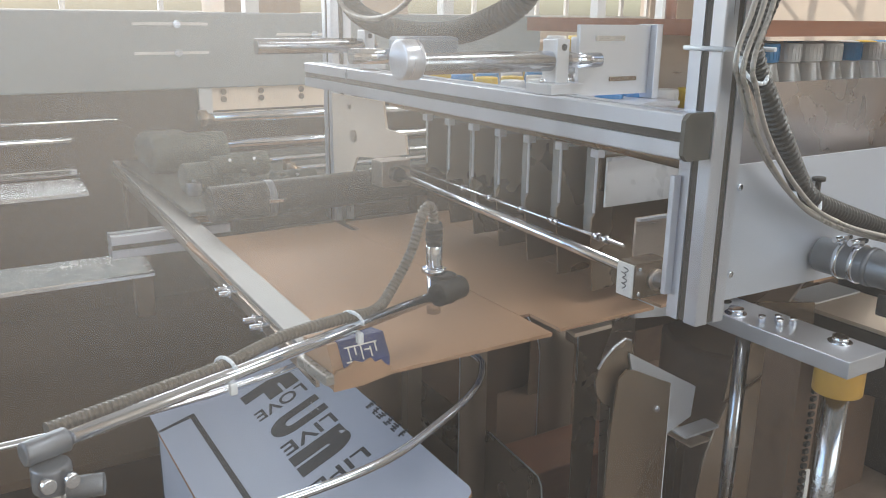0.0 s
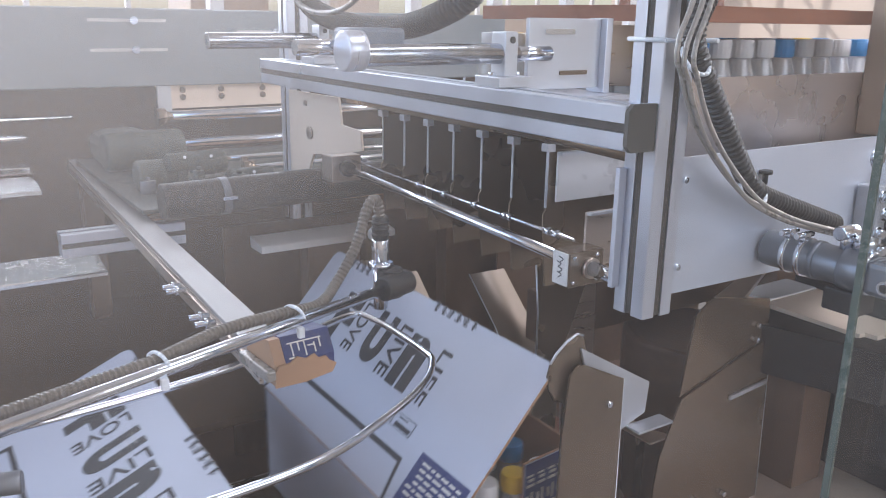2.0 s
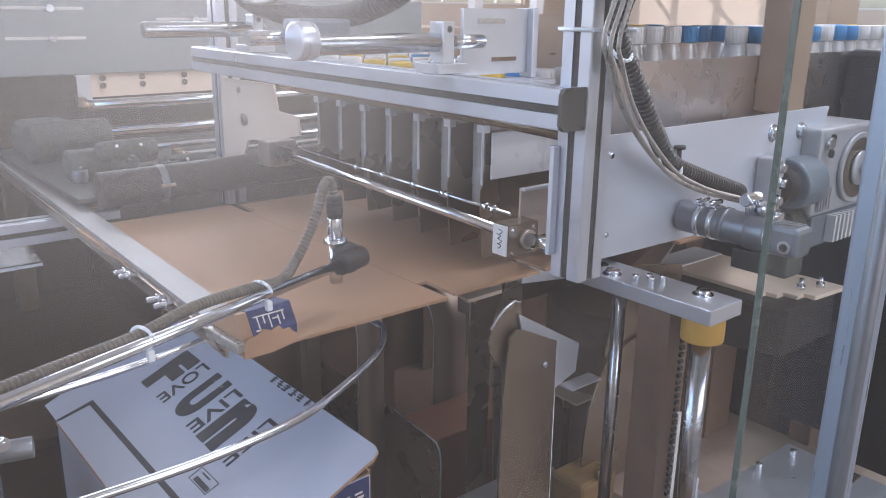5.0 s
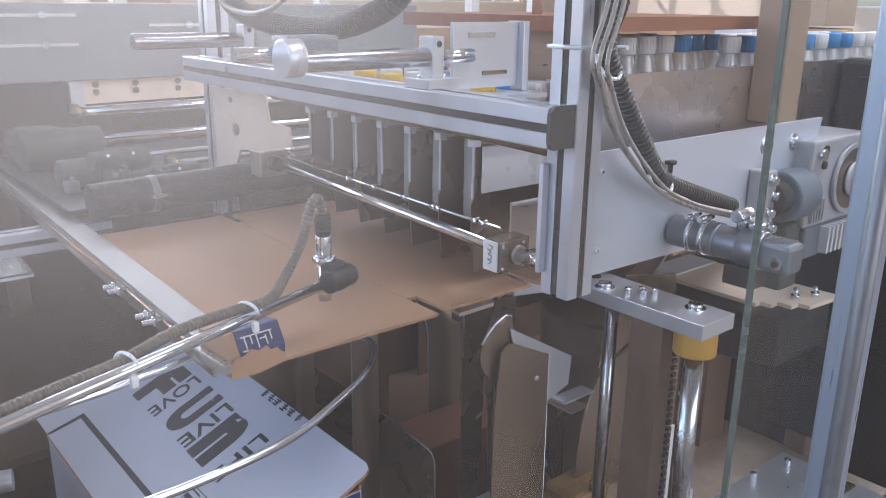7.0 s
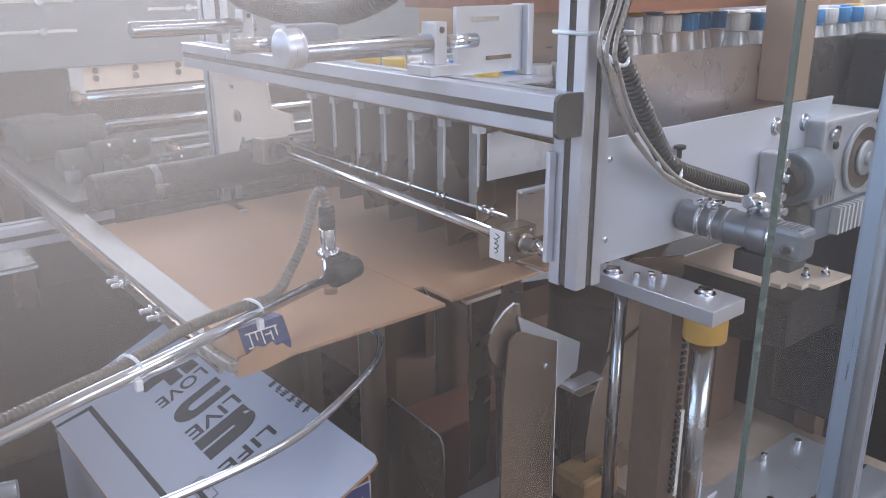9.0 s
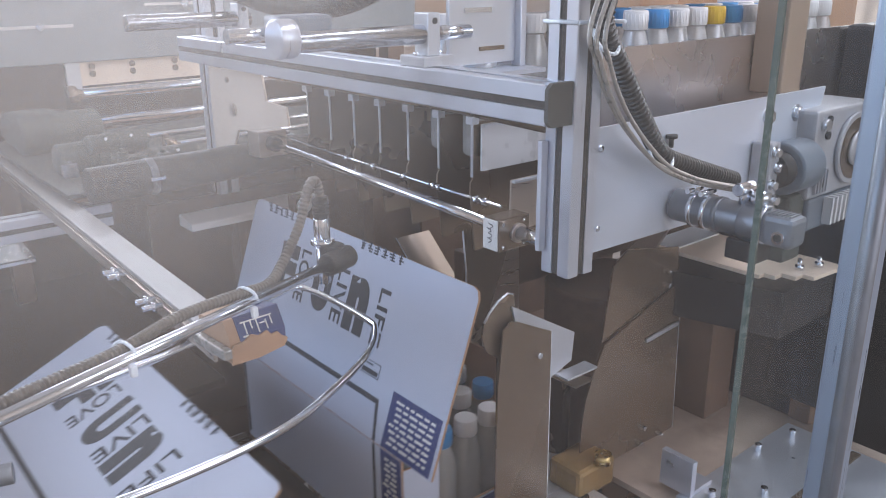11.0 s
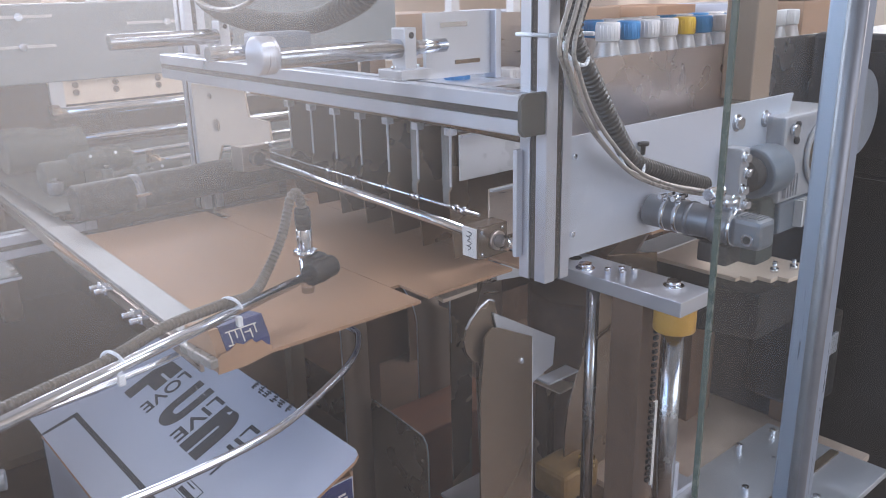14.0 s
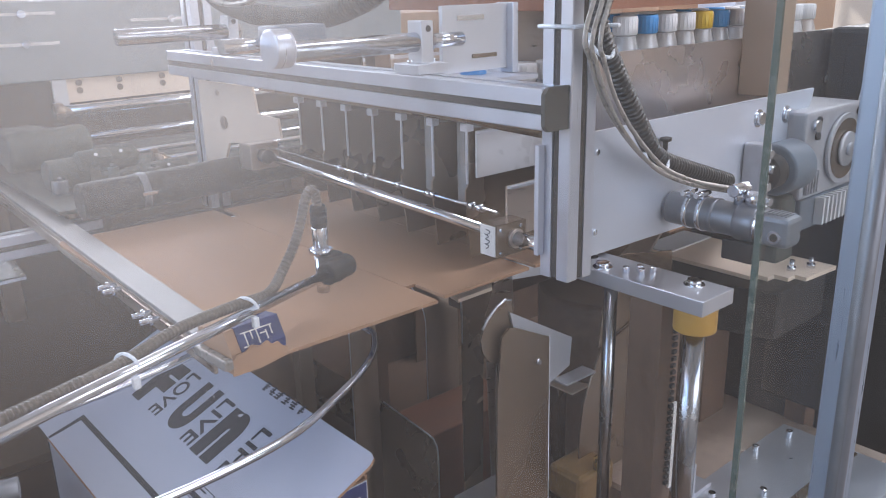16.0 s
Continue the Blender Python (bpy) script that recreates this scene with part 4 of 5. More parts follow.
# ---- right side: cylinder, conduit, gear motor, guard ----
def air_cylinder():
    th = thing("air_cylinder", "grey cylinder with band clamps and hose fitting", "cylinder")
    a, b = Vector((0.813, 0.528, 1.152)), Vector((0.821, 0.385, 1.150))
    d = (b - a)
    bm = bmesh.new()
    rod(bm, a, a + d * 0.66, 0.0195, 32, bevel=0.002)
    rod(bm, a + d * 0.40, a + d * 0.44, 0.021, 32)
    part("barrel", bm, BARREL, th)
    bm = bmesh.new()
    rod(bm, a + d * 0.62, a + d * 0.80, 0.0225, 32, bevel=0.003)
    part("head", bm, BARREL, th)
    part("collar", R(a + d * 0.79, a + d * 0.825, 0.0222, 32, bevel=0.001), CHROME, th)
    p, q = a + d * 0.82, a + d * 1.08
    bm = bmesh.new()
    box(bm, p.x - 0.016, p.x + 0.018, q.y, p.y, p.z - 0.0185, p.z + 0.0165, bevel=0.006)
    for k in range(6):
        box(bm, p.x - 0.010, p.x + 0.012, p.y - 0.006 - 0.005 * k, p.y - 0.004 - 0.005 * k, p.z + 0.016, p.z + 0.018)
    nose = part("nose_block", bm, BARREL, th)
    bm = bmesh.new()
    rod(bm, (p.x - 0.0158, (p.y + q.y) / 2 - 0.004, p.z - 0.006), (p.x - 0.0185, (p.y + q.y) / 2 - 0.004, p.z - 0.006), 0.0075, 20)
    part("port_ring", bm, CHROME, nose)
    bm = bmesh.new()
    rod(bm, (p.x - 0.0184, (p.y + q.y) / 2 - 0.004, p.z - 0.006), (p.x - 0.0188, (p.y + q.y) / 2 - 0.004, p.z - 0.006), 0.0045, 16)
    part("port", bm, BLACK, nose)
    part("cable_gland", R(a + d * 0.73 + Vector((0, 0, 0.02)), a + d * 0.73 + Vector((0.004, 0, 0.036)), 0.012, 6), CHROME, th)
    part("lower_block", B(a.x - 0.012, a.x + 0.02, a.y + d.y * 0.82, a.y + d.y * 0.55, a.z - 0.045, a.z - 0.021, bevel=0.002), BLACK, th)
    for u in (0.18, 0.30):
        bm = bmesh.new()
        p = a + d * u
        rod(bm, p, p + d * 0.045, 0.0212, 32)
        cl = part("band_clamp", bm, CHROME, th)
        bm = bmesh.new()
        q = p + Vector((-0.006, -0.003, 0.021))
        box(bm, q.x - 0.005, q.x + 0.005, q.y - 0.004, q.y + 0.004, q.z - 0.002, q.z + 0.007, bevel=0.001)
        rod(bm, (q.x - 0.016, q.y, q.z + 0.004), (q.x + 0.012, q.y, q.z + 0.004), 0.0032, 12)
        part("clamp_screw", bm, CHROME, cl)
    bm = bmesh.new()
    rod(bm, (0.816, 0.44, 1.170), (0.816, 0.44, 1.188), 0.007, 6)
    rod(bm, (0.800, 0.44, 1.188), (0.828, 0.44, 1.188), 0.0075, 20, bevel=0.001)
    part("hose_fitting", bm, CHROME, th)


air_cylinder()


def right_conduit():
    th = thing("cable_conduit", "dark ribbed cable conduit with pale hoses", "conduit")
    bm = bmesh.new()
    tube(bm, [(0.668, 0.505, 1.70), (0.650, 0.498, 1.46), (0.616, 0.490, 1.388), (0.622, 0.490, 1.362), (0.640, 0.490, 1.337), (0.674, 0.490, 1.291), (0.709, 0.490, 1.246), (0.734, 0.490, 1.227), (0.771, 0.490, 1.213), (0.825, 0.490, 1.195), (0.877, 0.490, 1.178)], 0.0105, 14, (0.0058, 0.0016))
    part("ribbed_hose", bm, CONDUIT, th)
    for k, off in enumerate(((0, 0), (-0.007, -0.002), (-0.012, 0.004))):
        bm = bmesh.new()
        o = Vector((off[0], -0.012 + 0.004 * k, off[1]))
        tube(bm, [Vector(p) + o for p in ((0.645, 0.49, 1.70), (0.622, 0.485, 1.45), (0.590, 0.478, 1.369), (0.597, 0.478, 1.343), (0.616, 0.478, 1.307), (0.647, 0.478, 1.271), (0.696, 0.478, 1.231), (0.743, 0.478, 1.209), (0.795, 0.478, 1.192), (0.871, 0.478, 1.172))], 0.0023, 8)
        part("air_hose", bm, WIRE, th, "pale translucent air hose")
    for p, r in (((0.616, 0.486, 1.358), 0.016), ((0.717, 0.486, 1.233), 0.019)):
        bm = bmesh.new()
        for k in range(16):
            t0, t1 = 2 * math.pi * k / 16, 2 * math.pi * (k + 1) / 16
            f = lambda t: Vector(p) + Vector((r * math.cos(t) * 0.9, 0.010 * math.sin(t), r * math.sin(t) * 0.75))
            rod(bm, f(t0), f(t1), 0.002, 6)
        part("cable_tie", bm, TIE, th, "pale nylon cable tie")
    bm = bmesh.new()
    for a, b in (((0.602, 0.5095, 1.374), (0.648, 0.5095, 1.374)), ((0.6025, 0.5095, 1.374), (0.6025, 0.555, 1.374)), ((0.648, 0.5095, 1.374), (0.648, 0.49, 1.374))):
        rod(bm, a, b, 0.0022, 6)
    part("post_tie", bm, TIE, th, "pale cable tie round the post")


right_conduit()


def gear_motor():
    th = thing("gear_motor", "grey cast gear motor with bolted flange behind the guard pane", "motor")
    part("gearbox", B(1.092, 1.262, 0.502, 0.60, 1.110, 1.236, bevel=0.005), CAST, th)
    bm = bmesh.new()
    for r0, r1, y0, y1 in ((0.050, 0.0525, 0.5018, 0.4985), (0.0525, 0.0525, 0.4985, 0.4965), (0.0525, 0.0515, 0.4965, 0.4955)):
        rod(bm, (1.205, y0, 1.172), (1.205, y1, 1.172), r0, 48, r1)
    fl = part("flange", bm, CAST, th)
    part("recess", R((1.205, 0.4955, 1.172), (1.205, 0.4950, 1.172), 0.045, 40), STEEL_DARK, th)
    bm = bmesh.new()
    rod(bm, (1.205, 0.4950, 1.172), (1.205, 0.489, 1.172), 0.026, 36, bevel=0.003)
    rod(bm, (1.205, 0.489, 1.172), (1.205, 0.484, 1.172), 0.010, 20, bevel=0.001)
    part("boss", bm, CAST, th)
    for k in range(5):
        part("rib", B(1.102 + 0.008 * k, 1.105 + 0.008 * k, 0.497, 0.5015, 1.118, 1.150), CAST, th)
    part("oil_plug", R((1.112, 0.5018, 1.216), (1.112, 0.494, 1.216), 0.009, 6), CHROME, th)
    for x, z in ((1.124, 1.222), (1.124, 1.20), (1.25, 1.222), (1.124, 1.13), (1.25, 1.13)):
        bm = bmesh.new()
        capscrew(bm, (x, 0.502, z), (0, -1, 0), 0.006, 0.004)
        part("screw", bm, BLACK, fl)
    for k in range(9):
        part("cooling_fin", B(1.142 + 0.013 * k, 1.147 + 0.013 * k, 0.488, 0.5015, 1.068, 1.108), PAINT_LIGHT, th)
    part("motor_body", B(1.10, 1.262, 0.502, 0.60, 1.062, 1.1095, bevel=0.004), PAINT_BLUEGREY, th)
    part("coupling_block", B(0.975, 0.998, 0.500, 0.5295, 1.118, 1.208, bevel=0.003), CAST, th)
    part("coupling_shaft", R((0.998, 0.510, 1.166), (1.092, 0.510, 1.166), 0.024, 28), BLACK, th)
    part("blue_sleeve", R((1.022, 0.510, 1.166), (1.080, 0.510, 1.166), 0.036, 32, bevel=0.004), PAINT_BLUEGREY, th)
    part("lower_housing", B(1.06, 1.11, 0.51, 0.58, 1.02, 1.12, bevel=0.006), DARK_GREEN, th)
    for x, z in ((0.982, 1.196), (0.991, 1.174), (0.982, 1.152), (0.991, 1.13)):
        bm = bmesh.new()
        hexbolt(bm, (x, 0.4995, z), (0, -1, 0), 0.006, 0.008)
        part("bolt", bm, CHROME, th)
    part("bracket", B(1.20, 1.31, 0.6002, 0.6596, 1.19, 1.215), PAINT_DARK, th)
    th = thing("disc_guard", "round pale disc guard plate", "guard")
    bm = bmesh.new()
    rod(bm, (1.335, 0.506, 1.215), (1.335, 0.512, 1.215), 0.070, 48, bevel=0.001)
    part("disc", bm, ALU_MILLED, th)
    part("stem", B(1.2622, 1.30, 0.507, 0.511, 1.16, 1.20), ALU_MILLED, th)


gear_motor()


def guard():
    th = thing("guard_door", "clear guard pane with green edge and aluminium post", "guard door")
    pane = part("pane", B(0.486, 1.25, 0.2385, 0.2425, 0.62, 1.9), PANE, th)
    pane.visible_shadow = False
    part("pane_edge", B(0.4835, 0.4858, 0.2383, 0.2427, 0.62, 1.9), PANE_EDGE, th, "green ground pane edge")
    bm = bmesh.new()
    rod(bm, (0.602, 0.2125, DECK), (0.602, 0.2125, 1.9), 0.0072, 28)
    part("grip_rod", bm, BARREL, th, "round bright steel rod")
    bm = bmesh.new()
    box(bm, 0.6095, 0.632, 0.211, 0.2378, DECK, 1.9, bevel=0.003)
    part("post", bm, GUARD_POST, th, "rounded grey-blue aluminium post")
    part("bottom_rail", B(0.486, 1.25, 0.225, 0.237, 0.585, 0.62), ALU, th)
    # Added pane before the machine; it only carries the painted haze.
    th = thing("haze_pane", "added clear pane before the machine, its film painting the haze", "guard door")
    pane = part("pane", B(-1.1, 0.570, 0.1985, 0.2015, 0.62, 1.9), HAZE, th)
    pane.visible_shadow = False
    part("bottom_rail", B(-1.1, 0.570, 0.192, 0.208, 0.585, 0.62), ALU, th)
    part("leg", B(-1.1, -1.06, 0.19, 0.21, 0.0, 0.585), ALU, th)
    part("leg", B(0.53, 0.570, 0.19, 0.21, 0.0, 0.585), ALU, th)


guard()


# ---- bottle conveyor ----
def bottle_conveyor():
    th = thing("bottle_conveyor", "steel sided bottle infeed conveyor", "conveyor")
    bm = bmesh.new()
    box(bm, 0.80, 3.2, 0.660, 0.664, 1.185, 1.326)
    part("side_plate", bm, BRUSHED, th, "brushed steel side plate")
    part("bed", B(0.94, 3.2, 0.672, 1.20, 1.12, 1.190), STEEL_DARK, th)
    for x in (1.4, 2.9):
        part("leg", B(x, x + 0.06, 0.9, 0.96, DECK if x < 1.6 else 0.0, 1.12), PAINT_DARK, th)
    th = thing("tan_post", "tan painted upright post beside the bottle conveyor", "post")
    bm = bmesh.new()
    box(bm, 1.176, 1.234, 0.606, 0.6598, 1.24, 2.2, bevel=0.003)
    part("column", bm, POST_BROWN, th)


bottle_conveyor()


def clamp_board():
    th = thing("clamp_board", "red-brown board with chamfered end over the bottles", "board")
    bm = bmesh.new()
    prism(bm, [(0.80, 1.3795), (1.215, 1.3795), (1.25, 1.385), (1.25, 1.399), (0.80, 1.399)], 0.685, 1.06, "y")
    part("board", bm, WOOD, th)
    for x in (0.9, 1.1):
        part("lift_rod", R((x, 0.86, 1.399), (x, 0.86, 1.80), 0.008, 16), CHROME, th)
    return th


BOARD = clamp_board()


def board_lift():
    th = thing("board_lift", "overhead bar with two lift cylinders for the clamp board", "lift")
    part("bar", B(0.60, 1.25, 0.83, 0.89, 2.001, 2.05, bevel=0.002), ALU, th)
    for x in (0.9, 1.1):
        part("cylinder", R((x, 0.86, 1.70), (x, 0.86, 2.001), 0.025, 24, bevel=0.002), ALU_MILLED, th)


board_lift()


def make_bottle(cap):
    th = thing("bottle", "small clear water bottle with coloured cap", "bottle", group="bottles")
    prof = [(0.0, 0.0), (0.018, 0.0), (0.0222, 0.004), (0.0228, 0.022), (0.0216, 0.025), (0.0228, 0.028), (0.0228, 0.052), (0.0216, 0.055), (0.0228, 0.058), (0.0228, 0.112), (0.0218, 0.124), (0.0160, 0.146), (0.0152, 0.149), (0.0152, 0.152)]
    bm = bmesh.new()
    n, prev = 12, None
    for r, z in prof[1:]:
        ring = [bm.verts.new((r * math.cos(2 * math.pi * k / n), r * math.sin(2 * math.pi * k / n), z)) for k in range(n)]
        if prev:
            for k in range(n):
                f = bm.faces.new((prev[k], prev[(k + 1) % n], ring[(k + 1) % n], ring[k]))
                f.smooth = True
        else:
            bm.faces.new(ring[::-1])
        prev = ring
    bm.faces.new(prev)
    part("body", bm, PET, th, "clear ribbed bottle body")
    bm = bmesh.new()
    rod(bm, (0, 0, 0.1522), (0, 0, 0.178), 0.0170, 20, bevel=0.0015)
    for k in range(20):
        u = 2 * math.pi * k / 20
        rod(bm, (0.0170 * math.cos(u), 0.0170 * math.sin(u), 0.155), (0.0170 * math.cos(u), 0.0170 * math.sin(u), 0.174), 0.0007, 4)
    part("cap", bm, cap, th, "coloured screw cap")
    return th


SETS = [make_bottle(m) for m in (CAP_WHITE, CAP_BLUE, CAP_YELLOW)]
BOTTLE_LABELS = ["clear water bottle with white screw cap", "clear water bottle with blue screw cap", "clear water bottle with yellow screw cap"]
for ob, lab in zip(SETS, BOTTLE_LABELS):
    tagged(ob, lab)
PITCH, PITCH_Y, ROWS_Y, COLS, CHUTE_X = 0.0475, 0.0665, 7, 5, 0.705
SHIFT = PITCH * COLS
rng = random.Random(5)
BOTTLES = []                       # (object, column, row): columns below 0 stand in the chute at first
used = [False] * 3
for col in range(-COLS, 22):
    for row in range(ROWS_Y if col < COLS else 2):
        kind = rng.choice((0, 0, 0, 1, 1, 1, 2))
        if not used[kind]:
            ob, used[kind] = SETS[kind], True
        else:
            ob = copy_thing(SETS[kind], Matrix())
        BOTTLES.append((ob, col, row))


def bottle_xy(col, row):
    return CHUTE_X + PITCH * (col + COLS), (0.763 if col < 2 * COLS else 0.705) + PITCH_Y * row


# ---- rear machinery ----
def rear_machine():
    th = thing("rear_beam", "dark painted machine beam with slotted bolt holes", "beam")
    part("beam", B(-0.9, 1.6, 2.05, 2.12, 1.222, 1.402, bevel=0.003), PAINT_BEAM, th)
    for x, z in ((0.512, 1.307), (0.512, 1.374), (0.86, 1.35)):
        bm = bmesh.new()
        box(bm, x - 0.10, x + 0.075, 2.0485, 2.0502, z - 0.0035, z + 0.0035)
        sl = part("slot", bm, LABEL, th, "bright adjusting slot")
        bm = bmesh.new()
        rod(bm, (x, 2.0485, z), (x, 2.040, z), 0.009, 16)
        part("bolt", bm, CHROME, th)
    for x in (-0.85, 1.5):
        part("leg", B(x, x + 0.06, 2.06, 2.11, 0.0, 1.222), PAINT_DARK, th)
    th = thing("feeder_back", "brown enamelled back panel of the blank feeder", "panel")
    part("panel", B(-1.5, 1.5, 2.125, 2.135, 0.45, 1.22), PAINT_BROWN, th)
    th = thing("screw_plate", "cream plate with paired screws", "plate")
    bm = bmesh.new()
    prism(bm, [(0.553, 1.2215), (0.95, 1.2215), (0.95, 1.168), (0.592, 1.166)], 2.06, 2.066, "y")
    part("plate", bm, CREAM_BRIGHT, th)
    part("end_strap", B(0.556, 0.588, 2.052, 2.0598, 1.160, 1.2215), PAINT_LIGHT, th)
    for x in (0.618, 0.715, 0.824):
        for z in (1.199, 1.217):
            bm = bmesh.new()
            capscrew(bm, (x, 2.06, z - 0.006), (0, -1, 0), 0.0075, 0.005)
            part("screw", bm, STEEL_DARK, th)
    for z, y, x0, x1, r in ((1.150, 2.035, 0.565, 1.3, 0.014), (1.083, 2.03, 0.56, 1.3, 0.013), (1.091, 1.72, 0.60, 1.14, 0.006), (1.090, 1.60, 0.62, 1.14, 0.006), (1.118, 2.03, -0.9, 0.255, 0.010), (1.157, 2.05, -0.9, 0.36, 0.006), (1.045, 2.0, -0.9, 0.26, 0.007), (1.0, 2.0, -0.9, 0.25, 0.014)):
        th = thing("roller", "bright steel roller of the blank feeder", "roller", group="feeder rollers")
        part("shaft", R((x0, y, z), (x1, y, z), r, 20), CHROME, th)
        part("bearing", R((x0 - 0.02, y, z), (x0, y, z), r + 0.008, 16), STEEL_DARK, th)
        part("hanger", B(x0 - 0.016, x0 - 0.004, y + r + 0.009, y + r + 0.016, 0.45 if y > 1.95 else 1.078, z + 0.02), STEEL_DARK, th)
    for z, y, x1, w in ((1.051, 1.78, 0.245, 0.10), (0.955, 1.48, 0.30, 0.10), (1.066, 1.96, 0.25, 0.035)):
        th = thing("guide_bar", "flat bright aluminium bar of the blank feeder", "bar", group="feeder bars")
        bm = bmesh.new()
        prism(bm, [(y, z - 0.014), (y + w, z - 0.014), (y + w, z + w * 0.06), (y + w - 0.002, z + w * 0.06 + 0.001), (y + 0.002, z - w * 0.06), (y, z - w * 0.06 - 0.002)], -0.9, x1, "x")
        part("bar", bm, TRAY, th)
        part("hanger", B(-0.4, -0.37, y + 0.01, y + 0.022, 0.705, z - 0.014), STEEL_DARK, th)
    th = thing("blank_feeder", "dark blank feeder hood with couplings", "feeder")
    part("hood", B(0.34, 1.15, 1.36, 1.94, 1.071, 1.078), DARK_GREEN, th)
    part("drum", R((0.36, 1.315, 1.098), (0.95, 1.315, 1.106), 0.030, 28, bevel=0.003), BLACK, th)
    part("gear_case", B(0.36, 0.48, 1.72, 1.90, 1.078, 1.150, bevel=0.025), DARK_GREEN, th)
    part("motor_drum", R((0.36, 1.74, 1.118), (0.52, 1.75, 1.118), 0.040, 28, bevel=0.008), DARK_GREEN, th)
    part("side_case", R((0.37, 1.52, 1.106), (0.46, 1.525, 1.106), 0.028, 28, bevel=0.006), DARK_GREEN, th)
    rr = random.Random(8)
    for k in range(9):
        x, y = 0.38 + 0.07 * k + 0.02 * rr.random(), 1.38 + 0.12 * rr.random()
        h = 0.02 + 0.03 * rr.random()
        bm = bmesh.new()
        rod(bm, (x, y, 1.078), (x, y, 1.078 + h), 0.008 + 0.008 * rr.random(), 16, bevel=0.002)
        rod(bm, (x, y, 1.078 + h), (x, y, 1.084 + h), 0.005, 6)
        part("fitting", bm, DARK_GREEN if k % 3 else BARREL, th)
    part("arm", B(0.43, 0.60, 1.50, 1.53, 1.078, 1.098, bevel=0.008), DARK_GREEN, th)
    for x, y, z, rad, w in ((0.42, 1.50, 1.128, 0.018, 0.06), (0.52, 1.46, 1.098, 0.018, 0.09), (0.50, 1.62, 1.104, 0.024, 0.07), (0.66, 1.46, 1.096, 0.014, 0.12)):
        part("coupling", R((x, y, z), (x + w, y + 0.01, z), rad, 24, bevel=0.005), DARK_GREEN, th)
        part("coupling_foot", B(x + w * 0.3, x + w * 0.6, y - 0.008, y + 0.012, 1.078, z), DARK_GREEN, th)
        bm = bmesh.new()
        capscrew(bm, (x + w * 0.5, y - rad * 0.8, z + rad * 0.6), (0, -0.8, 0.6), 0.003, 0.003)
        part("bolt", bm, ALU_MILLED, th)
    part("sleeve", R((0.455, 1.3152, 1.0993), (0.468, 1.3152, 1.0995), 0.0312, 28, bevel=0.001), BARREL, th)
    part("sleeve_screw", B(0.450, 0.476, 1.281, 1.287, 1.098, 1.104, bevel=0.001), CHROME, th)
    for x in (0.345, 1.10):
        part("leg", B(x, x + 0.04, 1.93, 1.97, 0.45, 1.071), PAINT_DARK, th)
    part("front_leg", B(0.90, 0.94, 1.30, 1.335, 0.45, 1.085), PAINT_DARK, th)
    th = thing("glare_tray", "sheet metal tray edge behind the carton well, whitened for its glare", "tray")
    bm = bmesh.new()
    prism(bm, [(1.33, 0.984), (1.385, 0.984), (1.385, 1.003), (1.382, 1.005), (1.332, 0.997), (1.33, 0.995)], 0.53, 0.80, "x")
    # White base colour takes the place of the window reflection on the sheet.
    part("sheet", bm, CAP_WHITE, th)
    part("support", B(0.62, 0.72, 1.335, 1.37, 0.45, 0.984), PAINT_DARK, th)
    th = thing("pressure_gauge", "small round gauge on a dark block", "gauge")
    part("block", B(0.70, 0.73, 1.26, 1.285, DECK, 1.03), STEEL_DARK, th)
    part("dial", R((0.715, 1.258, 1.015), (0.715, 1.248, 1.015), 0.013, 24), LABEL, th)
    # hoses over the rear of the crossbeam
    th = thing("hanging_hose", "dark ribbed hose looping over the crossbeam", "hose")
    bm = bmesh.new()
    tube(bm, [(0.60, 1.32, 1.50), (0.60, 1.27, 1.415), (0.60, 1.15, 1.383), (0.60, 1.0, 1.375), (0.60, 0.88, 1.392), (0.62, 0.82, 1.43), (0.63, 0.80, 1.52)], 0.0165, 16, (0.006, 0.0016))
    part("ribbed_hose", bm, CONDUIT, th)
    bm = bmesh.new()
    tube(bm, [(0.575, 1.30, 1.50), (0.575, 1.26, 1.42), (0.575, 1.17, 1.395), (0.58, 1.08, 1.405), (0.59, 1.02, 1.45), (0.59, 1.0, 1.52)], 0.004, 10)
    part("air_hose", bm, WIRE, th, "pale air hose")


rear_machine()


def right_cabinet():
    th = thing("machine_cabinet", "dark grey-green machine cabinet beyond the guard post", "cabinet")
    part("body", B(1.46, 2.4, 0.35, 0.655, 1.08, 1.33, bevel=0.01), CHARCOAL, th)
    part("lower_body", B(1.64, 2.4, 0.35, 1.13, 0.0, 1.078, bevel=0.01), CHARCOAL, th)
    part("door", B(1.452, 1.4595, 0.38, 0.62, 1.12, 1.30, bevel=0.002), CHARCOAL, th)
    part("lower_door", B(1.632, 1.6395, 0.38, 1.08, 0.12, 1.05, bevel=0.002), CHARCOAL, th)
    part("handle", B(1.615, 1.6315, 0.50, 0.52, 0.75, 0.9, bevel=0.003), BLACK, th)


right_cabinet()


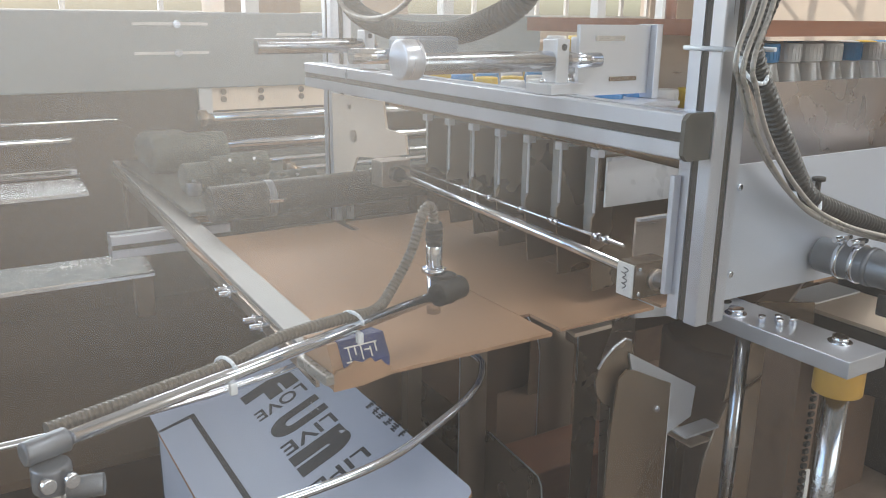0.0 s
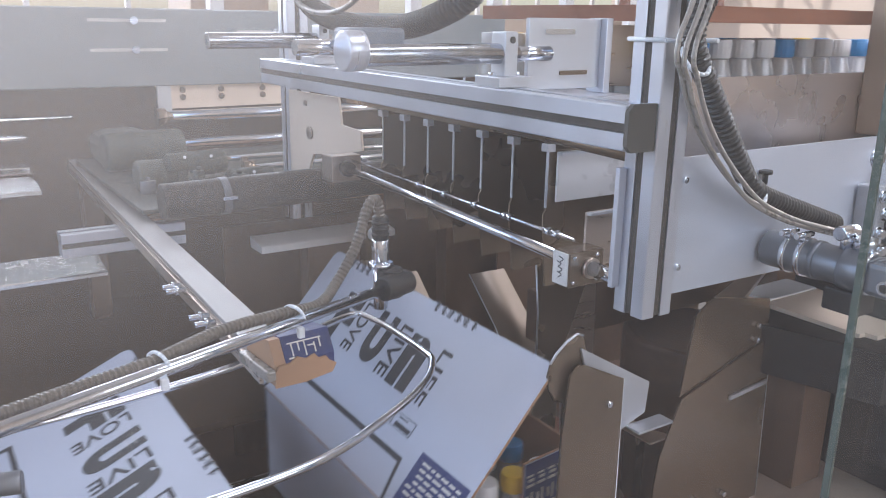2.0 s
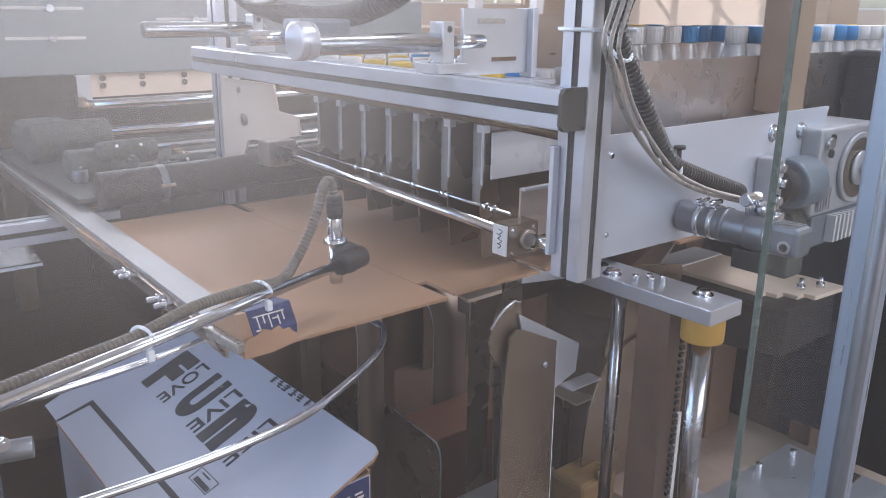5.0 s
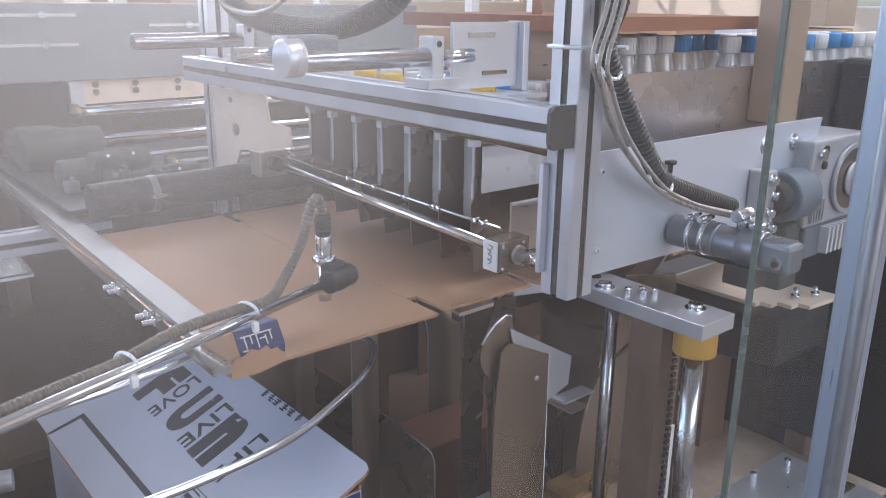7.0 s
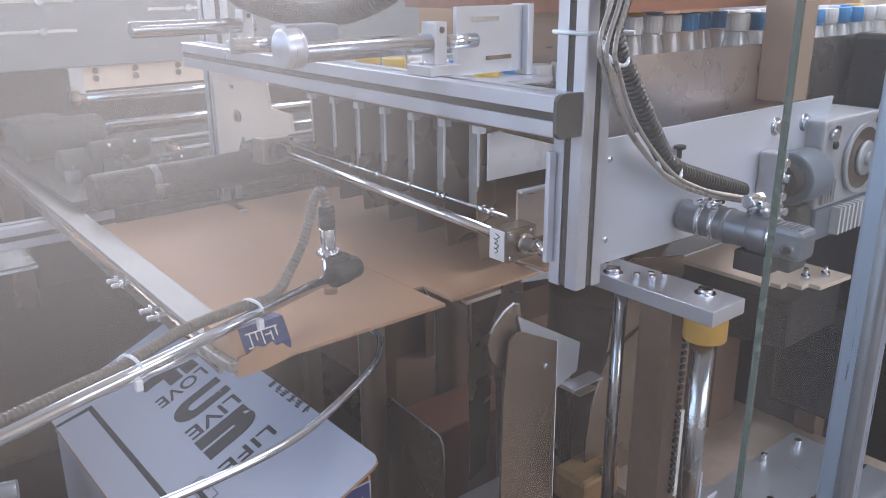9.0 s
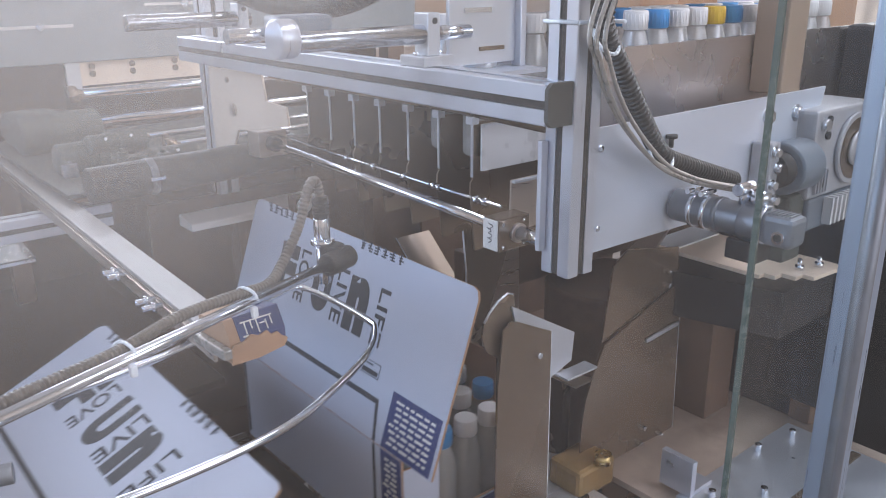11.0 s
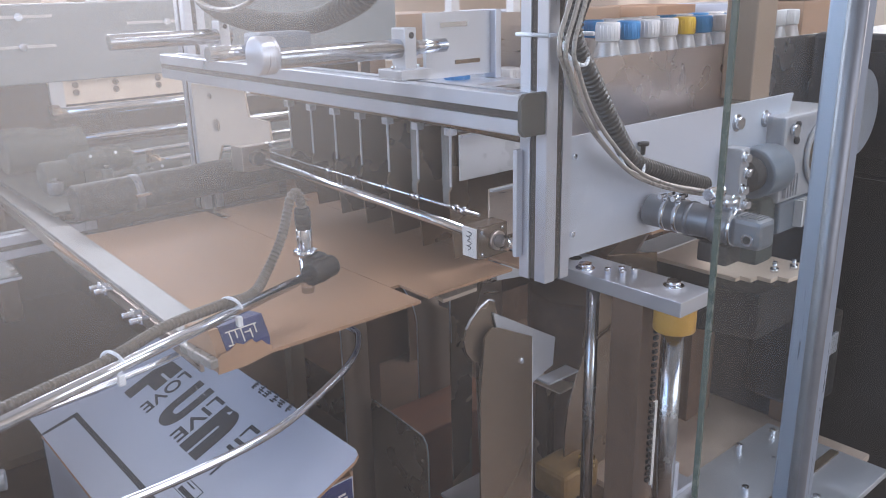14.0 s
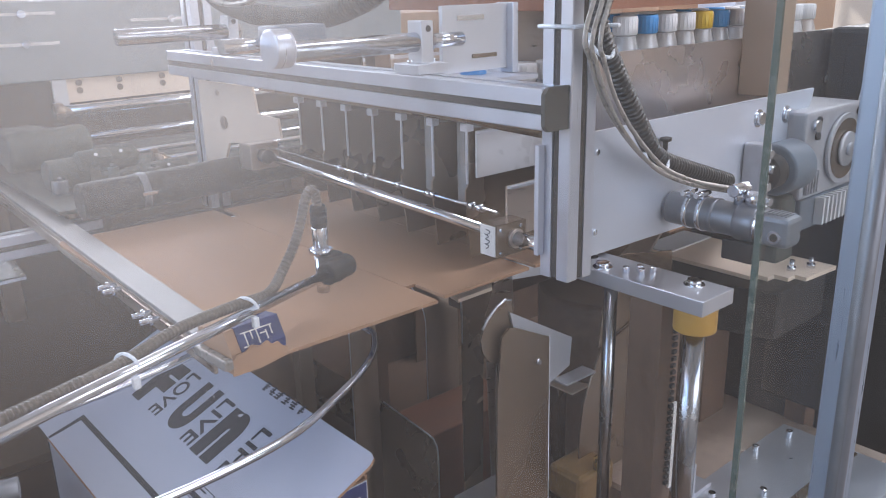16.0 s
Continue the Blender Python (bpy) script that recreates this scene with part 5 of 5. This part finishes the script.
def backdrop_things():
    """Far cabinets and stacked stock seen over the conveyor."""
    rr = random.Random(11)
    for k in range(9):
        x = 1.6 + 0.62 * k
        th = thing("stock_crate", "stacked tan cartons on a far pallet", "carton stack", group="far cartons")
        for j in range(3 + rr.randrange(2)):
            bm = bmesh.new()
            box(bm, x, x + 0.5, 5.2 - 0.25 * k, 5.7 - 0.25 * k, 0.0 + 0.42 * j, 0.40 + 0.42 * j, bevel=0.005)
            part("carton", bm, (KRAFT, WHITE_CARD, POST_BROWN)[rr.randrange(3)], th)
    th = thing("far_rack", "far machine rack with steel posts", "rack")
    for k in range(6):
        part("post", B(1.2 + 0.5 * k, 1.26 + 0.5 * k, 3.6, 3.66, 0, 2.6), PAINT_LIGHT, th)
    part("shelf", B(1.2, 3.8, 3.55, 3.75, 1.62, 1.66), WOOD, th)
    part("shelf", B(1.2, 3.8, 3.55, 3.75, 1.0, 1.04), STEEL, th)


backdrop_things()


# ---- cartons ----
CW, CH, CB, CL, CE, CT, CF = 0.260, 0.172, 0.215, 0.585, 0.060, 0.004, 0.058
CY, CZ = 0.683, 0.600
FLAT_X, REST_X, FLAT_Z = 0.737, 0.2295, 1.0525


def text_mesh(s, size, bold=0.0):
    cu = bpy.data.curves.new("words", "FONT")
    cu.body, cu.size, cu.align_x, cu.align_y = s, size, "CENTER", "CENTER"
    cu.extrude, cu.offset = 0.0003, bold
    tmp = bpy.data.objects.new("words", cu)
    scene.collection.objects.link(tmp)
    me = bpy.data.meshes.new_from_object(tmp.evaluated_get(bpy.context.evaluated_depsgraph_get()))
    bpy.data.objects.remove(tmp)
    me.materials.clear()
    return me


WORDS = {w: text_mesh(w, 0.1, 0.007 if len(w) == 1 else 0.001) for w in ("F", "U", "n", "LOVE", "LIVE", "LIFE")}


def lettering(word, wide, high):
    """The word's mesh, stretched to a width and height in metres and lying round its middle."""
    me = WORDS[word].copy()
    co = np.array([v.co for v in me.vertices])
    lo, hi = co.min(0), co.max(0)
    for v in me.vertices:
        v.co.x = ((v.co.x - lo[0]) / (hi[0] - lo[0]) - 0.5) * wide
        v.co.y = ((v.co.y - lo[1]) / (hi[1] - lo[1]) - 0.5) * high
    me.materials.append(INK)
    return me


PRINTS = [(lettering(w, a, b), x, y, r) for w, a, b, x, y, r in (
    ("F", 0.054, 0.084, -0.168, 0.443, 90), ("LOVE", 0.084, 0.027, -0.168, 0.394, 0), ("U", 0.050, 0.084, -0.170, 0.334, 90),
    ("LIVE", 0.084, 0.027, -0.167, 0.283, 0), ("n", 0.052, 0.084, -0.166, 0.236, 90), ("LIFE", 0.084, 0.024, -0.165, 0.176, 0))]


def board(name, parent, x0, x1, y0, y1, round_end=0):
    """A flat panel: kraft on its upper, later inner side, white below."""
    bm = bmesh.new()
    c = 0.014
    if round_end:
        poly = [(x1, y0), (x1, y1), (x0 + c, y1), (x0 + c * 0.3, y1 - c * 0.3), (x0, y1 - c), (x0, y0 + c), (x0 + c * 0.3, y0 + c * 0.3), (x0 + c, y0)]
    else:
        poly = [(x0, y0), (x1, y0), (x1, y1), (x0, y1)]
    prism(bm, poly, -CT / 2, CT / 2, "z")
    for f in bm.faces:
        f.material_index = 1 if f.normal.z < -0.5 else 0
    return part(name, bm, (KRAFT, WHITE_CARD), parent)


def carton(label):
    th = thing("carton", label, "carton", group="cartons")
    bt = board("bottom_panel", th, 0.001, CW - 0.001, CE, CL - CE)
    lw = board("side_panel", th, -CH + 0.001, 0, CE, CL - CE)
    rw = board("back_panel", th, 0, CB - 0.001, CE, CL - CE)
    tf = board("top_flap", th, -CW, 0, -0.004, CL + 0.004, 1)
    ends = []
    for (nm, x0, x1, px) in (("bottom", 0.006, CW - 0.006, 0), ("side", -CH + 0.016, -0.006, 0), ("back", 0.006, CB - 0.006, CW)):
        for far in (0, 1):
            reach = 0.09 if nm == "back" and not far else CF
            ob = board("end_flap", th, x0, x1, 0 if far else -reach, CF if far else 0)
            ends.append((ob, nm, far))
    # print on the outer side of the top flap: its plane is z = -CT/2
    zz = -CT / 2 - 0.0004
    def ink(me, x, y, rz):
        ob = new("print", me)
        ob.parent = tf
        ob.matrix_basis = pose(x, y, zz, 0, 0, 0) @ pose(0, 0, 0, 180, 0, 0) @ pose(0, 0, 0, 0, 0, rz)
    # when folded the flap's -x side lies away from the hinge
    for me, x, y, r in PRINTS:
        ink(me, x, y, r)
    lo, hi = zz - 0.0003, zz + 0.0003
    rr = random.Random(3)
    bm = bmesh.new()
    box(bm, -0.058, -0.050, 0.135, 0.512, lo, hi)
    prism(bm, [(-0.058, 0.512), (-0.050, 0.505), (-0.001, 0.520), (-0.001, 0.526)], lo, hi, "z")
    prism(bm, [(-0.058, 0.135), (-0.050, 0.140), (-0.001, 0.128), (-0.001, 0.122)], lo, hi, "z")
    part("print_stripe", bm, INK, tf)
    # small print along the free edge: illegible bars
    bm = bmesh.new()
    for y0, n, u in ((0.155, 6, -0.254), (0.455, 5, -0.252)):
        for k in range(n):
            y = y0 + 0.0185 * k
            for q in range(4):
                w = 0.004 + 0.009 * rr.random()
                dy = 0.005 * rr.random()
                box(bm, u + 0.004 * q - 0.0085, u + 0.004 * q - 0.0062, y + dy, y + dy + w, lo, hi)
            box(bm, u - 0.008, u + 0.006, y + 0.006, y + 0.0082, lo, hi)
    part("print_bars", bm, INK, tf)
    bm = bmesh.new()
    for x0, x1, y0, y1 in ((-0.103, -0.102, 0.148, 0.196), (-0.0825, -0.0815, 0.148, 0.196), (-0.103, -0.0815, 0.147, 0.148), (-0.103, -0.0815, 0.196, 0.197), (-0.091, -0.084, 0.151, 0.188), (-0.099, -0.097, 0.165, 0.186)):
        box(bm, x0, x1, y0, y1, lo, hi)
    part("print_mark", bm, INK, tf)
    bm = bmesh.new()
    for k in range(3):
        box(bm, -0.200 + 0.010 * k, -0.1985 + 0.010 * k, 0.318 + 0.004 * k, 0.346 - 0.003 * k, lo - 0.0004, hi - 0.0004)
    part("print_fine", bm, INK_GREY, tf, "pale small print on the large letter")

    def navy(parent, x0, x1, y0, y1):
        """A navy printed block with rows of illegible white bars."""
        bm = bmesh.new()
        box(bm, x0, x1, y0, y1, lo, hi)
        part("print_panel", bm, INK_BLUE, parent, "navy printed block")
        bm = bmesh.new()
        x = x0 + 0.009
        while x < x1 - 0.010:
            y = y0 + 0.010
            while y < y1 - 0.016:
                w = 0.006 + 0.012 * rr.random()
                box(bm, x, x + 0.0034, y, min(y + w, y1 - 0.006), zz - 0.0009, zz - 0.0005)
                y += w + 0.004
            x += 0.0085
        part("print_lines", bm, LABEL, parent)
    navy(tf, -0.081, -0.001, 0.002, 0.108)
    navy(lw, -CH + 0.002, -0.03, CE + 0.001, 0.108)
    bm = bmesh.new()
    box(bm, -CH + 0.002, -0.01, 0.122, 0.128, lo, hi)
    box(bm, -CH + 0.002, -0.01, 0.516, 0.522, lo, hi)
    part("print_frame", bm, INK, lw)
    bm = bmesh.new()
    box(bm, 0.008, CW - 0.012, -0.054, -0.004, lo, hi)
    part("print_end", bm, INK_BLUE, ends[0][0])
    bm = bmesh.new()
    box(bm, 0.110, CB - 0.008, -0.088, -0.002, lo, hi)
    part("print_end", bm, INK_BLUE, ends[4][0])
    bm = bmesh.new()
    for k in range(4):
        y = -0.085 + 0.020 * k
        for x0, x1, a, b in ((0.135, 0.139, 0.0, 0.016), (0.146, 0.160, 0.0, 0.004), (0.142, 0.164, 0.009, 0.012), (0.121, 0.127, 0.002, 0.013), (0.172, 0.176, 0.0, 0.015), (0.180, 0.184, 0.003, 0.014), (0.187, 0.190, 0.0, 0.012)):
            box(bm, x0, x1, y + a, y + b, zz - 0.0009, zz - 0.0005)
    part("print_lines", bm, LABEL, ends[4][0])
    return dict(th=th, lw=lw, rw=rw, tf=tf, ends=ends)


CARTON_OLD = carton("closed white printed carton with kraft inside")
CARTON_A = carton("white printed carton blank folding round bottles")
CARTON_B = carton("kraft inside carton blank lying over the lift")
CARTON_C = carton("kraft carton blank fed onto the guide rail")


# ---- motion of the parts ----
def fold_rows(c, keys):
    """keys: (t, x, y, z, a, f, e): place of the bottom panel, fold of the walls, of the top flap and of the end flaps, in degrees."""
    walk(c["th"], [(t, pose(x, y, z)) for t, x, y, z, a, f, e in keys])
    walk(c["lw"], [(t, pose(0, 0, 0, 0, a, 0)) for t, x, y, z, a, f, e in keys])
    walk(c["rw"], [(t, pose(CW, 0, 0, 0, -a, 0)) for t, x, y, z, a, f, e in keys])
    walk(c["tf"], [(t, Matrix.Translation((-CH * math.cos(radians(a)), 0, CH * math.sin(radians(a)))) @ pose(0, 0, 0, 0, a + f, 0)) for t, x, y, z, a, f, e in keys])
    for ob, nm, far in c["ends"]:
        rows = []
        for t, x, y, z, a, f, e in keys:
            base = {"bottom": Matrix(), "side": pose(0, 0, 0, 0, a, 0), "back": pose(CW, 0, 0, 0, -a, 0)}[nm]
            rows.append((t, base @ Matrix.Translation((0, CL - CE if far else CE, 0)) @ pose(0, 0, 0, e if far else -e, 0, 0)))
        walk(ob, rows)


def cycle(t0):
    """Fold and push-out of a blank whose cycle begins at t0."""
    k = [(0.22, FLAT_X, FLAT_Z, 0, 0, 0), (0.32, 0.737, 1.030, 8, -6, 8), (0.42, 0.737, 0.995, 18, -13, 20), (0.5, 0.736, 0.955, 27, -20, 30), (0.6, 0.736, 0.905, 38, -27, 40), (0.7, 0.738, 0.853, 45, -16, 50), (0.8, 0.740, 0.800, 52, -15, 58),
         (0.9, 0.731, 0.740, 60, 2, 66), (1.0, 0.672, 0.684, 79, 1, 74), (1.1, 0.650, 0.670, 85, 0, 80), (1.2, 0.636, 0.666, 86, 0, 82), (1.4, 0.650, 0.662, 84, -9, 84), (1.5, 0.640, 0.650, 88, 0, 84), (1.6, 0.609, 0.632, 90, 8.6, 84),
         (1.7, 0.588, 0.627, 90, 12, 84), (1.8, 0.560, 0.624, 90, 16.5, 84), (1.9, 0.522, 0.622, 90, 28, 84), (2.0, 0.480, 0.620, 90, 41, 84), (2.1, 0.437, 0.618, 90, 50, 84),
         (2.2, 0.391, 0.612, 90, 57, 84), (2.3, 0.354, 0.607, 90, 61, 85), (2.4, 0.322, 0.603, 90, 63.5, 86), (2.6, 0.267, CZ, 90, 65, 87), (2.9, 0.242, CZ, 90, 65.8, 88), (3.4, REST_X, CZ, 90, 65.8, 88)]
    return [(t0 + t, x, CY, z, a, f, e) for t, x, z, a, f, e in k]


def feed(t0):
    return [(t0 + t, FLAT_X + 0.05 * dy, CY + dy, FLAT_Z, 0, 0, 0) for t, dy in ((3.58, 0.74), (3.7, 0.60), (3.8, 0.33), (3.9, 0.07), (3.96, 0.0))]


PERIOD = 9.15


OUT = ((1.5, REST_X + 0.45), (1.6, REST_X + 0.425), (1.7, REST_X + 0.385), (1.85, REST_X + 0.325), (2.1, REST_X + 0.22), (2.4, REST_X + 0.10), (2.7, REST_X + 0.03), (3.3, REST_X))


def motions():
    rest = (CY, CZ, 90, 65.8, 88)
    out = [(t, x - 0.45) for t, x in OUT]
    fold_rows(CARTON_OLD, [(0, REST_X, *rest)] + [(t, x, *rest) for t, x in out] + [(10.7, REST_X - 0.45, *rest), (12.4, REST_X - 0.9, *rest), (16, REST_X - 0.9, *rest)])
    fold_rows(CARTON_A, [(0, FLAT_X, CY, FLAT_Z, 0, 0, 0)] + cycle(0) + [(10.6, REST_X, *rest)] + [(t + PERIOD, x, *rest) for t, x in out] + [(16, REST_X - 0.45, *rest)])
    fold_rows(CARTON_B, [(0, FLAT_X + 0.037, CY + 0.74, FLAT_Z, 0, 0, 0)] + feed(0) + cycle(PERIOD) + [(16, REST_X, *rest)])
    fold_rows(CARTON_C, [(0, FLAT_X + 0.037, CY + 0.74, FLAT_Z - 0.006, 0, 0, 0), (8, FLAT_X + 0.037, CY + 0.74, FLAT_Z - 0.006, 0, 0, 0)] + feed(PERIOD) + [(16, FLAT_X, CY, FLAT_Z, 0, 0, 0)])

    lift = [(0.22, 0), (0.42, -0.06), (0.6, -0.150), (0.8, -0.255), (1.0, -0.37), (1.1, -0.42), (2.3, -0.42), (2.6, -0.36), (3.0, -0.255), (3.5, -0.122), (3.8, -0.035), (3.95, 0)]
    again = lift[:6] + [(2.4, -0.42), (2.7, -0.36), (3.1, -0.255), (3.57, -0.122), (3.83, -0.035), (3.95, 0)]
    walk(ELEVATOR, [(0, pose(0, 0, 0))] + [(t, pose(0, 0, z)) for t, z in lift] + [(t + PERIOD, pose(0, 0, z)) for t, z in again] + [(16, pose(0, 0, 0))])
    walk(PRESS, [(0, pose(0, -0.022, 0)), (1.55, pose(0, -0.022, 0)), (1.75, pose(0, 0.002, 0)), (2.2, pose(0, 0, 0)), (16, pose(0, 0, 0))])
    walk(BOARD, [(t, pose(0, 0, z)) for t, z in ((0, 0), (1.5, 0), (2.3, 0.022), (3.2, 0.04), (6.4, 0.04), (6.8, 0.0), (9.3, 0.0), (10.6, 0.07), (14.6, 0.07), (15.0, 0.0), (16, 0.0))])

    ride = {round(t, 2): (x, z) for t, x, y, z, a, f, e in cycle(0)}
    top, low = 1.1905, 1.135
    for ob, col, row in BOTTLES:
        x, y = bottle_xy(col, row)
        rows = []
        def drop(p, xx):
            """Down with the blank, then along with the folded carton."""
            dx = xx - CHUTE_X + 0.036
            return [(p + 0.2, xx, low), (p + 0.3, xx + 0.01, 1.09)] + [(p + t, xx + 0.042, q[1] + 0.003) for t, q in ride.items() if 0.4 < t < 0.85] + \
                   [(p + 0.9, xx + 0.035, 0.744)] + [(p + t, dx + q[0], q[1] + 0.003) for t, q in ride.items() if t >= 1.0]
        if col < 0:
            dx = x - CHUTE_X + 0.036
            rows = [(0, x, low)] + drop(0, x)
            rows += [(10.6, dx + REST_X, CZ + 0.003)] + [(t + PERIOD, dx + xx - 0.45, CZ + 0.003) for t, xx in OUT] + [(16, dx + REST_X - 0.45, CZ + 0.003)]
        else:
            into = [(0, x, top), (1.7, x, top), (2.4, x - 0.17, top), (3.1, x - SHIFT, top)]
            if col < COLS:
                xx = x - SHIFT
                rows = into + [(3.5, xx, low)] + drop(PERIOD, xx) + [(16, xx - CHUTE_X + 0.036 + REST_X, CZ + 0.003)]
            else:
                rows = into + [(10.2, x - SHIFT, top), (11.0, x - 2 * SHIFT, top)] + ([(11.25, x - 2 * SHIFT, low), (16, x - 2 * SHIFT, low)] if col < 2 * COLS else [(16, x - 2 * SHIFT, top)])
        walk(ob, [(t, pose(px, y, z)) for t, px, z in rows])


motions()
